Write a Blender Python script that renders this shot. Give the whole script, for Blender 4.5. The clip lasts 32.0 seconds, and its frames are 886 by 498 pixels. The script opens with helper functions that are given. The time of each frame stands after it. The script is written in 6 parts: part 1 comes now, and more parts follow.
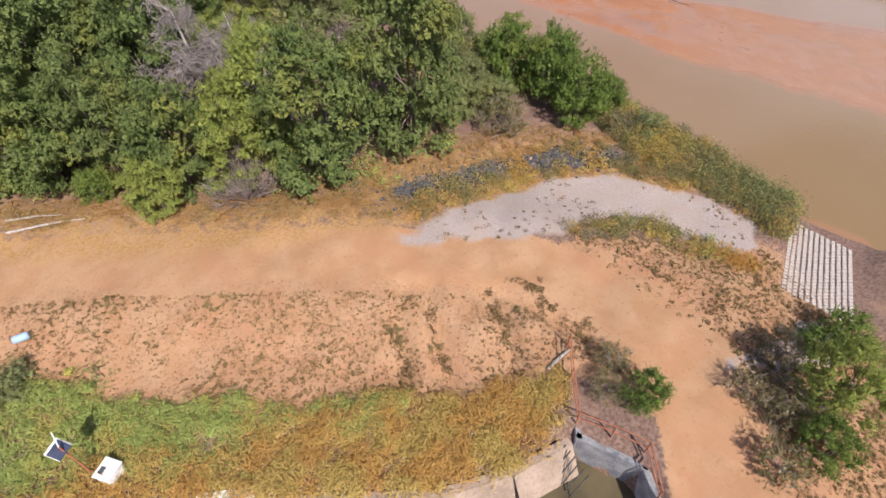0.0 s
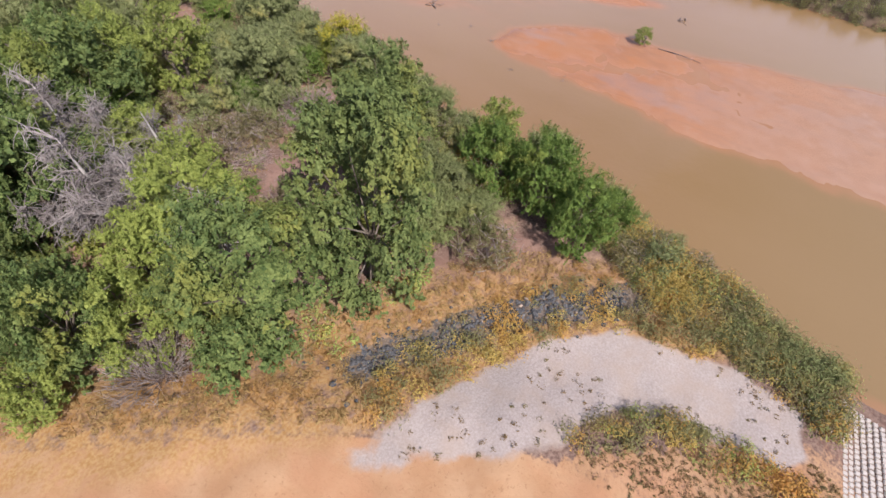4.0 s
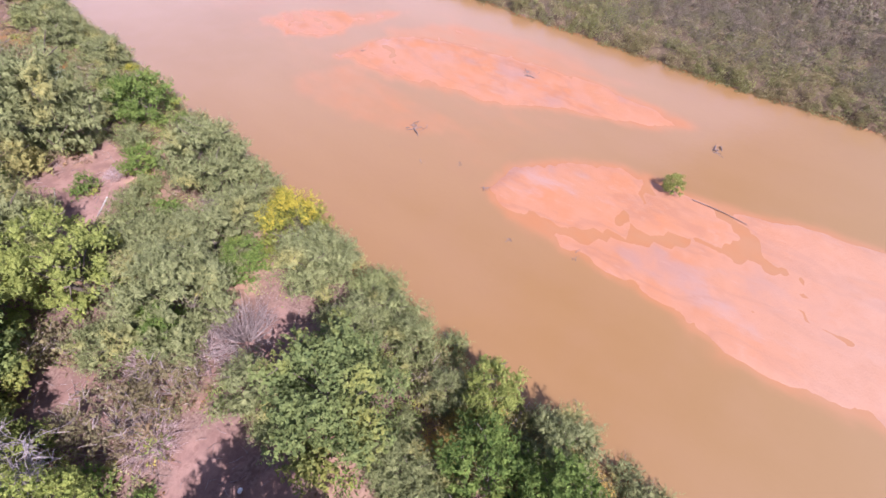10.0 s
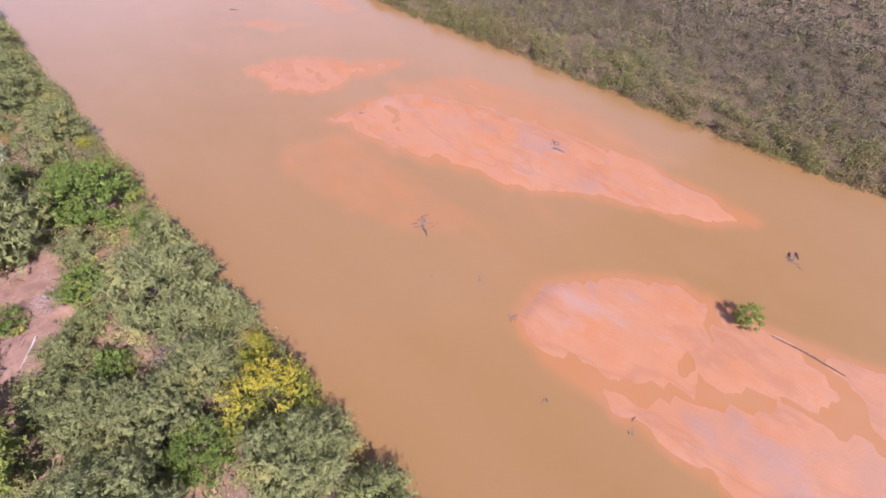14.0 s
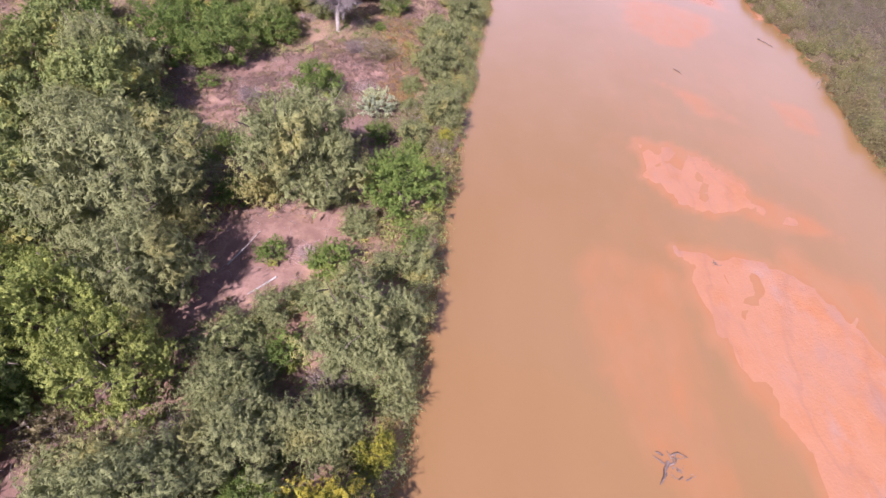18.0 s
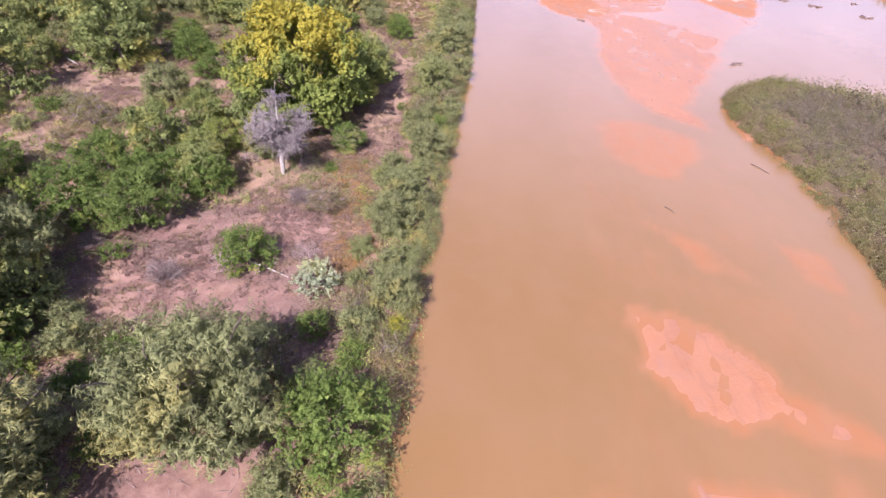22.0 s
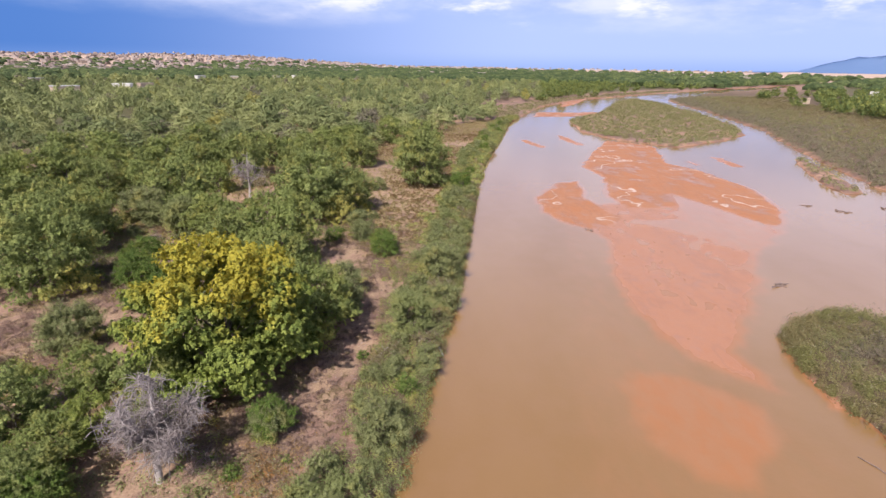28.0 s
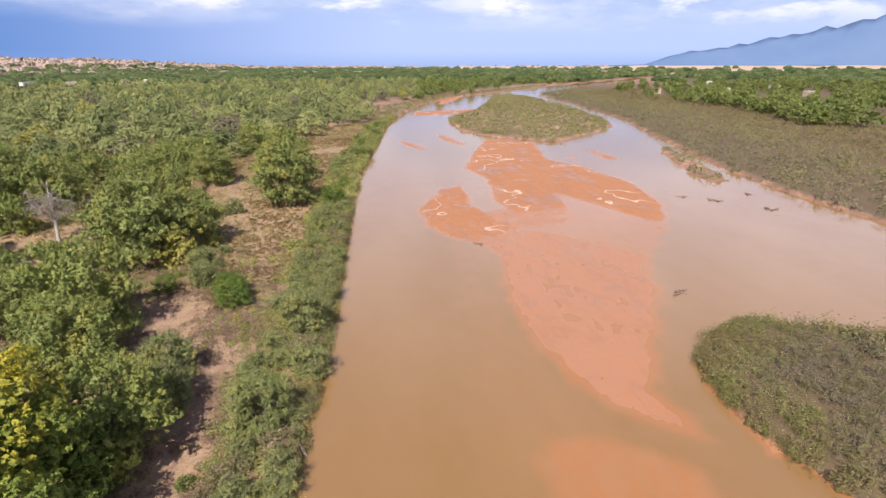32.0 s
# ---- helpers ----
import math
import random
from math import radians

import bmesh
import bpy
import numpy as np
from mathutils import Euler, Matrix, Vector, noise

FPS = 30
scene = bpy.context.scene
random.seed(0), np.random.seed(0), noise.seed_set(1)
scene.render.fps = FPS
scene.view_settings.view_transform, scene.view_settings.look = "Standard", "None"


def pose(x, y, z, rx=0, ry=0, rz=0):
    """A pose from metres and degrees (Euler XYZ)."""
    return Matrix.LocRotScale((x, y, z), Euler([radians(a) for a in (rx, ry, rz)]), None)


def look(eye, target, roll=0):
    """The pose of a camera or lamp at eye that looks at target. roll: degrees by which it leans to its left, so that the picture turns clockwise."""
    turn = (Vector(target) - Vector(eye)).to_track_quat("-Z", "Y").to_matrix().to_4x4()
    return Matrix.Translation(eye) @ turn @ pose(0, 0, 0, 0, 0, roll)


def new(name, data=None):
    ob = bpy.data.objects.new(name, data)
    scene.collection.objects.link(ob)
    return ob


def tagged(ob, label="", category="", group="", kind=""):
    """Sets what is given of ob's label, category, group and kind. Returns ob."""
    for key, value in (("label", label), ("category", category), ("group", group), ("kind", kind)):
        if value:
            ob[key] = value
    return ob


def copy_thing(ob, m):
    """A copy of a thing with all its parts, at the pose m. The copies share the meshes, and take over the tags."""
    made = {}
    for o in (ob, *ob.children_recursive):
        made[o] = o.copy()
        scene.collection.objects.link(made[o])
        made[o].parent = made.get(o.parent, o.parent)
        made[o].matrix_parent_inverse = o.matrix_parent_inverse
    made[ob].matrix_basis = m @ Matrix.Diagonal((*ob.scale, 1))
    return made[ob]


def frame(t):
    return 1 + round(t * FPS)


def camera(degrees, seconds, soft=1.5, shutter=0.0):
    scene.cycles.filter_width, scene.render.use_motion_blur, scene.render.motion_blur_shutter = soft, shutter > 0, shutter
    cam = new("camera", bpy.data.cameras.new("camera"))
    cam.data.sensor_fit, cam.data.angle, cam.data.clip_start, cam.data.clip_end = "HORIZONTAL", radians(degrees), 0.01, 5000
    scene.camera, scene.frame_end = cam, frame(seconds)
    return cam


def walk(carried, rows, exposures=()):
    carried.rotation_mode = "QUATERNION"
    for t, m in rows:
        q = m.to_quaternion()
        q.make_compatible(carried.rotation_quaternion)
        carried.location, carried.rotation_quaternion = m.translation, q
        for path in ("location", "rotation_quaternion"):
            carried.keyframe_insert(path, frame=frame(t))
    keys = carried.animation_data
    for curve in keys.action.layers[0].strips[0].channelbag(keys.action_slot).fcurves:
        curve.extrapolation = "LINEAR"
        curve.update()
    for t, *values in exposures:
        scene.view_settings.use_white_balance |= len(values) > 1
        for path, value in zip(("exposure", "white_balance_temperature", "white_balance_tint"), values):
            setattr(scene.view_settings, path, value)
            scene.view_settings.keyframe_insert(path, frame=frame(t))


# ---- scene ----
cam = camera(82.1, 32.0)
PATH = [
    (0, (-53.14, -70.05, 23.14), (-42.51, -61.16, 8.72), -0.06),
    (0.5, (-52.05, -69.30, 23.14), (-41.44, -60.46, 8.67), 0.00),
    (1, (-50.79, -68.46, 23.16), (-40.22, -59.67, 8.64), 0.09),
    (1.5, (-49.46, -67.68, 23.32), (-38.94, -58.90, 8.75), -0.00),
    (2, (-48.10, -66.76, 23.38), (-37.56, -58.06, 8.78), 0.17),
    (2.5, (-46.74, -65.80, 23.66), (-36.18, -57.20, 9.01), 0.38),
    (3, (-45.33, -64.84, 24.20), (-34.80, -56.33, 9.48), 0.57),
    (3.5, (-43.97, -63.81, 24.85), (-33.41, -55.41, 10.08), 0.81),
    (5.5, (-38.53, -60.06, 27.23), (-27.94, -51.77, 12.43), 1.29),
    (6, (-37.14, -59.07, 27.92), (-26.54, -50.81, 13.11), 1.16),
    (6.5, (-35.77, -58.19, 28.38), (-25.17, -49.87, 13.61), 0.99),
    (7, (-34.40, -57.04, 28.77), (-23.79, -48.77, 13.97), 1.02),
    (7.5, (-33.03, -56.11, 28.83), (-22.38, -47.82, 14.06), 0.97),
    (8, (-31.63, -55.25, 28.87), (-21.00, -46.91, 14.13), 0.82),
    (8.5, (-30.26, -54.29, 28.89), (-19.65, -45.94, 14.15), 0.68),
    (9, (-28.97, -53.38, 28.95), (-18.35, -45.01, 14.21), 0.63),
    (9.5, (-27.70, -52.49, 28.98), (-17.06, -44.09, 14.28), 0.55),
    (10, (-26.29, -51.59, 29.24), (-15.70, -43.20, 14.50), 0.45),
    (10.5, (-24.96, -50.78, 29.38), (-14.39, -42.35, 14.64), 0.26),
    (11, (-23.63, -49.68, 29.53), (-13.08, -41.32, 14.74), 0.33),
    (11.5, (-22.32, -48.68, 29.56), (-11.73, -40.31, 14.80), 0.38),
    (12, (-20.97, -47.61, 29.64), (-10.41, -39.24, 14.86), 0.36),
    (12.5, (-19.67, -46.41, 29.68), (-9.14, -38.06, 14.87), 0.38),
    (13, (-18.45, -45.12, 29.69), (-7.95, -36.78, 14.86), 0.35),
    (13.5, (-17.46, -43.58, 29.73), (-6.93, -35.27, 14.89), 0.58),
    (15.5, (-12.52, -39.23, 29.33), (-4.21, -28.54, 14.61), 1.50),
    (15.7, (-11.88, -38.88, 29.17), (-5.33, -27.04, 14.45), 1.58),
    (15.8, (-11.55, -38.82, 29.09), (-6.23, -26.35, 14.39), 1.67),
    (16, (-10.94, -38.73, 28.89), (-8.05, -25.42, 14.24), 2.11),
    (16.5, (-10.01, -38.03, 28.54), (-9.32, -24.33, 13.99), 2.92),
    (17, (-9.10, -36.29, 28.69), (-8.86, -22.65, 14.06), 2.86),
    (17.5, (-8.58, -34.98, 28.71), (-8.32, -21.30, 14.13), 3.01),
    (18, (-8.14, -33.49, 28.96), (-7.71, -19.81, 14.38), 3.02),
    (18.5, (-7.65, -31.89, 29.13), (-7.01, -18.18, 14.59), 2.87),
    (19, (-7.24, -30.29, 29.49), (-6.58, -16.60, 14.93), 2.84),
    (19.5, (-6.86, -28.57, 29.76), (-6.26, -14.78, 15.29), 2.73),
    (20, (-6.69, -26.83, 30.01), (-6.15, -12.11, 16.48), 2.59),
    (20.5, (-6.32, -25.22, 30.07), (-5.94, -9.84, 17.30), 2.30),
    (21, (-6.03, -23.37, 30.24), (-5.75, -7.88, 17.59), 2.39),
    (21.5, (-5.69, -21.47, 30.08), (-5.22, -5.94, 17.49), 2.14),
    (22, (-5.43, -19.56, 29.98), (-4.61, -4.04, 17.39), 2.02),
    (22.5, (-5.03, -17.89, 30.01), (-4.09, -2.39, 17.41), 1.85),
    (23, (-4.65, -16.24, 29.92), (-3.71, -0.73, 17.34), 1.85),
    (23.5, (-4.22, -14.62, 29.91), (-3.34, 0.97, 17.41), 1.75),
    (24, (-3.80, -13.02, 29.93), (-3.02, 3.41, 18.56), 1.58),
    (24.5, (-3.16, -11.61, 29.95), (-2.56, 6.10, 20.67), 1.14),
    (25, (-2.58, -10.15, 29.99), (-2.16, 8.66, 23.19), 0.71),
    (25.5, (-2.34, -8.31, 29.82), (-2.03, 11.24, 25.64), 0.66),
    (27.5, (-0.46, -1.58, 29.99), (-0.40, 17.36, 23.55), 0.81),
    (28, (0.00, -0.00, 30.00), (-0.00, 18.82, 23.24), 0.84),
    (28.5, (0.34, 1.77, 29.93), (0.30, 20.58, 23.12), 0.90),
    (29, (0.65, 3.47, 29.90), (0.58, 22.28, 23.10), 0.97),
    (29.5, (1.15, 5.21, 29.73), (1.43, 24.02, 22.95), 0.96),
    (30, (1.66, 6.89, 29.62), (2.54, 25.69, 22.86), 0.64),
    (30.5, (2.06, 8.71, 29.60), (3.21, 27.49, 22.81), 0.59),
    (31, (2.67, 10.47, 29.59), (4.75, 29.18, 22.82), 0.31),
    (31.5, (3.21, 12.20, 29.73), (6.60, 30.71, 22.95), 0.07),
    (32, (3.85, 13.77, 29.95), (7.97, 32.13, 23.16), -0.25),
]
LIGHTNESS = [(0, 0.26, 6350, 15), (3.5, 0.3, 6200, 15), (6, 0.84, 5800, 20), (8, 1.0, 5750, 26), (10, 0.96, 5750, 32), (12, 0.78, 5850, 31), (13, 0.73, 5950, 30),
             (17, 0.78, 5950, 36), (20, 0.93, 5850, 37), (23, 0.88, 5900, 30), (25, 0.78, 5650, 22), (28, 0.43, 6300, 18), (30, 0.47, 6500, 15), (32, 0.49, 6700, 14)]
walk(cam, [(t, look(eye, target, roll)) for t, eye, target, roll in PATH], LIGHTNESS)

# ---- light ----
SUN_HEADING, SUN_HEIGHT = radians(204), radians(47)
world = bpy.data.worlds.new("sky")
scene.world = world
world.use_nodes = True
wn = world.node_tree.nodes
sky = wn.new("ShaderNodeTexSky")
sky.sky_type, sky.sun_disc = "NISHITA", False
sky.sun_elevation, sky.sun_rotation = SUN_HEIGHT, SUN_HEADING
wn["Background"].inputs["Strength"].default_value = 0.068
world.node_tree.links.new(sky.outputs["Color"], wn["Background"].inputs["Color"])
sun = new("sun", bpy.data.lights.new("sun", "SUN"))
sun.data.energy, sun.data.angle, sun.data.color = 4.9, radians(0.5), (1.0, 0.95, 0.87)
sun_way = Vector((math.sin(SUN_HEADING) * math.cos(SUN_HEIGHT), math.cos(SUN_HEADING) * math.cos(SUN_HEIGHT), math.sin(SUN_HEIGHT)))
sun.matrix_world = look(sun_way * 100, (0, 0, 0))


# ---- materials ----
class Nodes:
    """A small hand for writing node materials."""

    def __init__(self, name, rough=0.9, spec=0.3):
        self.mat = bpy.data.materials.new(name)
        self.mat.use_nodes = True
        self.t = self.mat.node_tree
        self.bsdf = self.t.nodes["Principled BSDF"]
        self.bsdf.inputs["Roughness"].default_value = rough
        self.bsdf.inputs["Specular IOR Level"].default_value = spec
        self.out = self.t.nodes["Material Output"]

    def link(self, a, b):
        self.t.links.new(a, b)

    def put(self, socket, value):
        if isinstance(value, bpy.types.NodeSocket):
            self.link(value, socket)
        else:
            socket.default_value = value

    def coords(self, kind="Object", scale=(1, 1, 1)):
        c = self.t.nodes.new("ShaderNodeTexCoord")
        m = self.t.nodes.new("ShaderNodeMapping")
        m.inputs["Scale"].default_value = scale
        self.link(c.outputs[kind], m.inputs["Vector"])
        return m.outputs["Vector"]

    def noise(self, scale, detail=4.0, rough=0.55, vec=None):
        n = self.t.nodes.new("ShaderNodeTexNoise")
        n.inputs["Scale"].default_value, n.inputs["Detail"].default_value, n.inputs["Roughness"].default_value = scale, detail, rough
        self.link(vec or self.coords(), n.inputs["Vector"])
        return n.outputs["Fac"]

    def span(self, value, lo, hi, a=0.0, b=1.0, smooth=True):
        n = self.t.nodes.new("ShaderNodeMapRange")
        n.interpolation_type = "SMOOTHSTEP" if smooth else "LINEAR"
        for key, v in (("From Min", lo), ("From Max", hi), ("To Min", a), ("To Max", b)):
            n.inputs[key].default_value = v
        self.put(n.inputs["Value"], value)
        return n.outputs["Result"]

    def math(self, op, a, b=0.0):
        n = self.t.nodes.new("ShaderNodeMath")
        n.operation = op
        self.put(n.inputs[0], a)
        self.put(n.inputs[1], b)
        return n.outputs["Value"]

    def mix(self, fac, a, b, mode="MIX"):
        n = self.t.nodes.new("ShaderNodeMix")
        n.data_type, n.blend_type = "RGBA", mode
        self.put(n.inputs[0], fac)
        for socket, v in ((n.inputs[6], a), (n.inputs[7], b)):
            self.put(socket, (*v, 1) if isinstance(v, tuple) and len(v) == 3 else v)
        return n.outputs[2]

    def attribute(self, name):
        n = self.t.nodes.new("ShaderNodeAttribute")
        n.attribute_name = name
        return n.outputs["Fac"]

    def random_object(self):
        return self.t.nodes.new("ShaderNodeObjectInfo").outputs["Random"]

    def random_island(self):
        return self.t.nodes.new("ShaderNodeNewGeometry").outputs["Random Per Island"]

    def bump(self, height, strength=0.5, distance=0.05):
        n = self.t.nodes.new("ShaderNodeBump")
        n.inputs["Strength"].default_value, n.inputs["Distance"].default_value = strength, distance
        self.link(height, n.inputs["Height"])
        self.link(n.outputs["Normal"], self.bsdf.inputs["Normal"])
        return n.outputs["Normal"]

    def colour(self, value):
        self.put(self.bsdf.inputs["Base Color"], (*value, 1) if isinstance(value, tuple) else value)
        return self.mat


def leaf_material(name, dark, light, tint=None, share=0.0, dry=None, top=False):
    n = Nodes(name, 0.65, 0.15)
    each, tree = n.random_island(), n.random_object()
    c = n.mix(n.span(n.math("ADD", n.math("MULTIPLY", each, 0.55), n.math("MULTIPLY", n.span(n.noise(5.0, 2.0), 0.3, 0.7), 0.45)), 0.0, 1.0), dark, light)
    if tint:
        patch = n.span(n.noise(0.55 if share < 0.5 else 0.22, 2.0), 0.62 - share * 0.4, 0.72 - share * 0.35)
        if top:
            z = n.t.nodes.new("ShaderNodeSeparateXYZ")
            n.link(n.coords(), z.inputs[0])
            patch = n.span(n.math("ADD", z.outputs[2], n.math("MULTIPLY", n.math("SUBTRACT", n.noise(2.6, 2.0), 0.5), 1.7)), 0.92, 1.42)
        c = n.mix(n.math("MULTIPLY", patch, n.span(each, 0.0, 0.45, 0.35, 1.0)), c, tint)
    if dry:
        c = n.mix(n.span(each, 0.93, 0.97), c, dry)
    c = n.mix(n.span(tree, 0.0, 0.5, 0.2, 0.0), c, n.mix(0.5, light, (0.17, 0.15, 0.07)))
    c = n.mix(n.span(tree, 0.6, 1.0, 0.0, 0.4), c, n.mix(0.5, light, (0.19, 0.24, 0.045)))
    n.colour(c)
    tr = n.t.nodes.new("ShaderNodeBsdfTranslucent")
    n.link(c, tr.inputs["Color"])
    m = n.t.nodes.new("ShaderNodeMixShader")
    m.inputs[0].default_value = 0.26
    n.link(n.bsdf.outputs[0], m.inputs[1])
    n.link(tr.outputs[0], m.inputs[2])
    n.link(m.outputs[0], n.out.inputs["Surface"])
    return n.mat


def plain(name, a, b, scale=3.0, rough=0.9, bump=0.3, spec=0.3, metal=0.0):
    n = Nodes(name, rough, spec)
    n.bsdf.inputs["Metallic"].default_value = metal
    big, small = n.noise(scale, 5.0), n.noise(scale * 9, 4.0)
    n.colour(n.mix(n.span(n.math("ADD", n.math("MULTIPLY", big, 0.6), n.math("MULTIPLY", small, 0.4)), 0.35, 0.65), a, b))
    if bump:
        n.bump(small, bump, 0.03)
    return n.mat


LEAF = {
    "cottonwood": leaf_material("cottonwood leaves", (0.072, 0.114, 0.036), (0.23, 0.28, 0.088), (0.31, 0.31, 0.072), 0.3),
    # Grove leaves: lifted and blued a little to carry distance haze.
    "grove": leaf_material("grove cottonwood leaves", (0.115, 0.155, 0.05), (0.345, 0.385, 0.125), (0.43, 0.385, 0.1), 0.3),
    "light": leaf_material("light cottonwood leaves", (0.15, 0.195, 0.046), (0.4, 0.435, 0.11), (0.46, 0.41, 0.085), 0.15),
    "yellow": leaf_material("turning cottonwood leaves", (0.11, 0.16, 0.034), (0.32, 0.37, 0.08), (0.48, 0.41, 0.05), 0.3, None, True),
    "olive": leaf_material("silvery olive leaves", (0.125, 0.144, 0.056), (0.335, 0.355, 0.152), (0.4, 0.365, 0.125), 0.3),
    "willow": leaf_material("willow leaves", (0.075, 0.128, 0.028), (0.225, 0.3, 0.07), (0.33, 0.345, 0.075), 0.25),
    "scrub": leaf_material("dull scrub leaves", (0.15, 0.125, 0.062), (0.31, 0.27, 0.135), (0.35, 0.25, 0.14), 0.3, (0.45, 0.37, 0.27)),
    "gold": leaf_material("yellow willow leaves", (0.12, 0.14, 0.028), (0.3, 0.32, 0.06), (0.5, 0.42, 0.05), 0.3, None, True),
    "pale": leaf_material("pale rabbitbrush leaves", (0.28, 0.336, 0.21), (0.504, 0.532, 0.336), (0.6, 0.588, 0.224), 0.5),
    "reed": leaf_material("brush on the islands", (0.105, 0.1, 0.04), (0.32, 0.295, 0.118), (0.24, 0.18, 0.095), 0.5, (0.4, 0.35, 0.23)),
    "far_brush": leaf_material("mauve-brown brush", (0.13, 0.105, 0.08), (0.3, 0.25, 0.185), (0.2, 0.19, 0.09), 0.4),
    "pale_brush": leaf_material("pale olive brush", (0.13, 0.135, 0.058), (0.3, 0.29, 0.13), (0.31, 0.24, 0.14), 0.4),
    "straw": leaf_material("dry grass", (0.28, 0.175, 0.07), (0.47, 0.315, 0.135), (0.4, 0.215, 0.075), 0.35),
    "weed": leaf_material("weeds", (0.4, 0.28, 0.08), (0.62, 0.45, 0.14), (0.55, 0.3, 0.085), 0.4),
    "tuft": leaf_material("brown low tufts", (0.17, 0.108, 0.05), (0.3, 0.2, 0.098), (0.22, 0.18, 0.08), 0.3),
    "nap": leaf_material("dry stubble", (0.17, 0.1, 0.05), (0.29, 0.185, 0.095), (0.24, 0.165, 0.08), 0.3),
    "sage": leaf_material("yellow-grey bank weeds", (0.16, 0.155, 0.062), (0.33, 0.3, 0.13), (0.34, 0.25, 0.1), 0.3),
    "mauve": leaf_material("dry mauve weeds", (0.16, 0.1, 0.085), (0.33, 0.23, 0.19), (0.25, 0.2, 0.1), 0.3),
    "hay": leaf_material("bleached field grass", (0.26, 0.2, 0.095), (0.46, 0.36, 0.2), (0.36, 0.25, 0.13), 0.35),
    "meadow": leaf_material("green weeds", (0.22, 0.27, 0.07), (0.44, 0.49, 0.15), (0.5, 0.42, 0.12), 0.3),
}
BARK = plain("grey bark", (0.1, 0.075, 0.055), (0.2, 0.165, 0.13), 4.0)
DEAD = plain("bleached dead wood", (0.3, 0.26, 0.23), (0.55, 0.5, 0.46), 5.0)
DEAD_PINK = plain("pinkish dead branches", (0.3, 0.21, 0.19), (0.52, 0.4, 0.37), 5.0)
GREY_TWIG = plain("grey dead twigs", (0.2, 0.165, 0.15), (0.38, 0.33, 0.31), 3.0)
TWIG = plain("grey-brown twigs", (0.2, 0.15, 0.13), (0.4, 0.33, 0.3), 2.0)
CONCRETE = plain("weathered concrete", (0.4, 0.35, 0.3), (0.6, 0.55, 0.48), 1.2)
LINING = plain("stained pinkish concrete", (0.27, 0.2, 0.15), (0.42, 0.32, 0.25), 0.8)
# Wing wall concrete, with the grey-blue of its shaded face in the colour.
WALL = plain("grey-blue weathered concrete", (0.13, 0.14, 0.16), (0.34, 0.33, 0.33), 1.6)
PALE_BLOCK = plain("pale concrete blocks", (0.42, 0.37, 0.33), (0.6, 0.54, 0.49), 2.0)
RUST = plain("rusty red painted pipe", (0.28, 0.09, 0.05), (0.45, 0.18, 0.1), 6.0, 0.7)
STEEL = plain("dull dark steel", (0.05, 0.05, 0.055), (0.12, 0.12, 0.12), 5.0, 0.6)
WHITE = plain("white enamel", (0.7, 0.7, 0.68), (0.82, 0.82, 0.8), 3.0, 0.5, 0.1)
PANEL = plain("dark solar glass", (0.05, 0.06, 0.1), (0.08, 0.09, 0.14), 3.0, 0.25, 0.0, 0.5)
ROCK = plain("grey-blue riprap", (0.03, 0.031, 0.037), (0.17, 0.162, 0.16), 1.5)

# ---- the plan ----
LEFT_BANK = [(-400, -60), (-110, -25), (-74, -18.5), (-65, -16), (-55, -14), (-40, -12.5), (-32, -11.3), (-25, -10.2), (-13, -8.5), (0, -6.8), (15, -5.1),
             (29, -3.2), (46, -0.6), (70, 2.6), (87, 4.3), (121, 7.6), (167, 13.5), (232, 25.5), (293, 36), (356, 55), (427, 77), (527, 130),
             (605, 200), (726, 302), (1000, 575), (1200, 800), (5000, 4300)]
RIGHT_BANK = [(-400, 70), (-110, 96), (0, 106), (88, 110.8), (98, 111), (113, 113), (136, 119), (153, 124), (185, 134.7), (230, 151), (276, 170),
              (303, 176), (400, 200), (480, 214), (560, 235), (640, 300), (760, 390), (1000, 620), (1200, 800), (5000, 4300)]
ISLAND_A = [(30, -130), (33.5, -75), (34.4, -54), (34.0, -41), (35.0, -20), (35.6, 6), (37.0, 15.5), (39.2, 30), (38.9, 46), (41.2, 54), (45.8, 58),
            (52.5, 59.5), (58.5, 56.5), (66, 52), (80, 35), (92, 5), (98, -60), (96, -130)]
ISLAND_B = [(124.8, 182), (131, 188), (118.8, 152), (110.5, 130), (105.1, 130), (107.3, 143.6)]
ISLAND_C = [(73.9, 314), (68.2, 258), (78.3, 228), (95.4, 210), (126, 233), (148, 256), (164, 295), (186, 392), (200, 480), (198, 560), (160, 500), (137, 438), (107, 365)]
# Sand bars: outline, crest above the water, width of the edge
BARS = []


def bar(crest, edge, *outline):
    BARS.append((list(outline), crest, edge))


bar(0.055, 1.6, (2.6, -33.3), (6.5, -33.3), (10.7, -37), (13, -41.2), (13, -45), (13.5, -50), (15.4, -58.6), (17, -65), (19.3, -72),
    (21, -90), (4, -90), (-0.2, -74), (-0.2, -62), (-1, -56), (0.7, -47.7), (0.7, -42.7), (0.7, -37))
bar(0.05, 1.9, (11.4, -5.6), (16.1, -6), (19.7, -7.8), (22.1, -13.3), (23.6, -20.6), (24.6, -27), (25.1, -33), (24.3, -39), (23.3, -44),
    (20.5, -40.4), (19.1, -35.7), (17.5, -31), (14.2, -26.8), (13.5, -20.8), (11.8, -16.5), (11.4, -10.7))
bar(-0.13, 2.2, (5.5, -5.8), (2.6, -8.8), (2.7, -13.5), (3.6, -18.4), (4.8, -22.7), (9.5, -28.8), (9.2, -21.5), (10.7, -12.9), (10.6, -7.3))
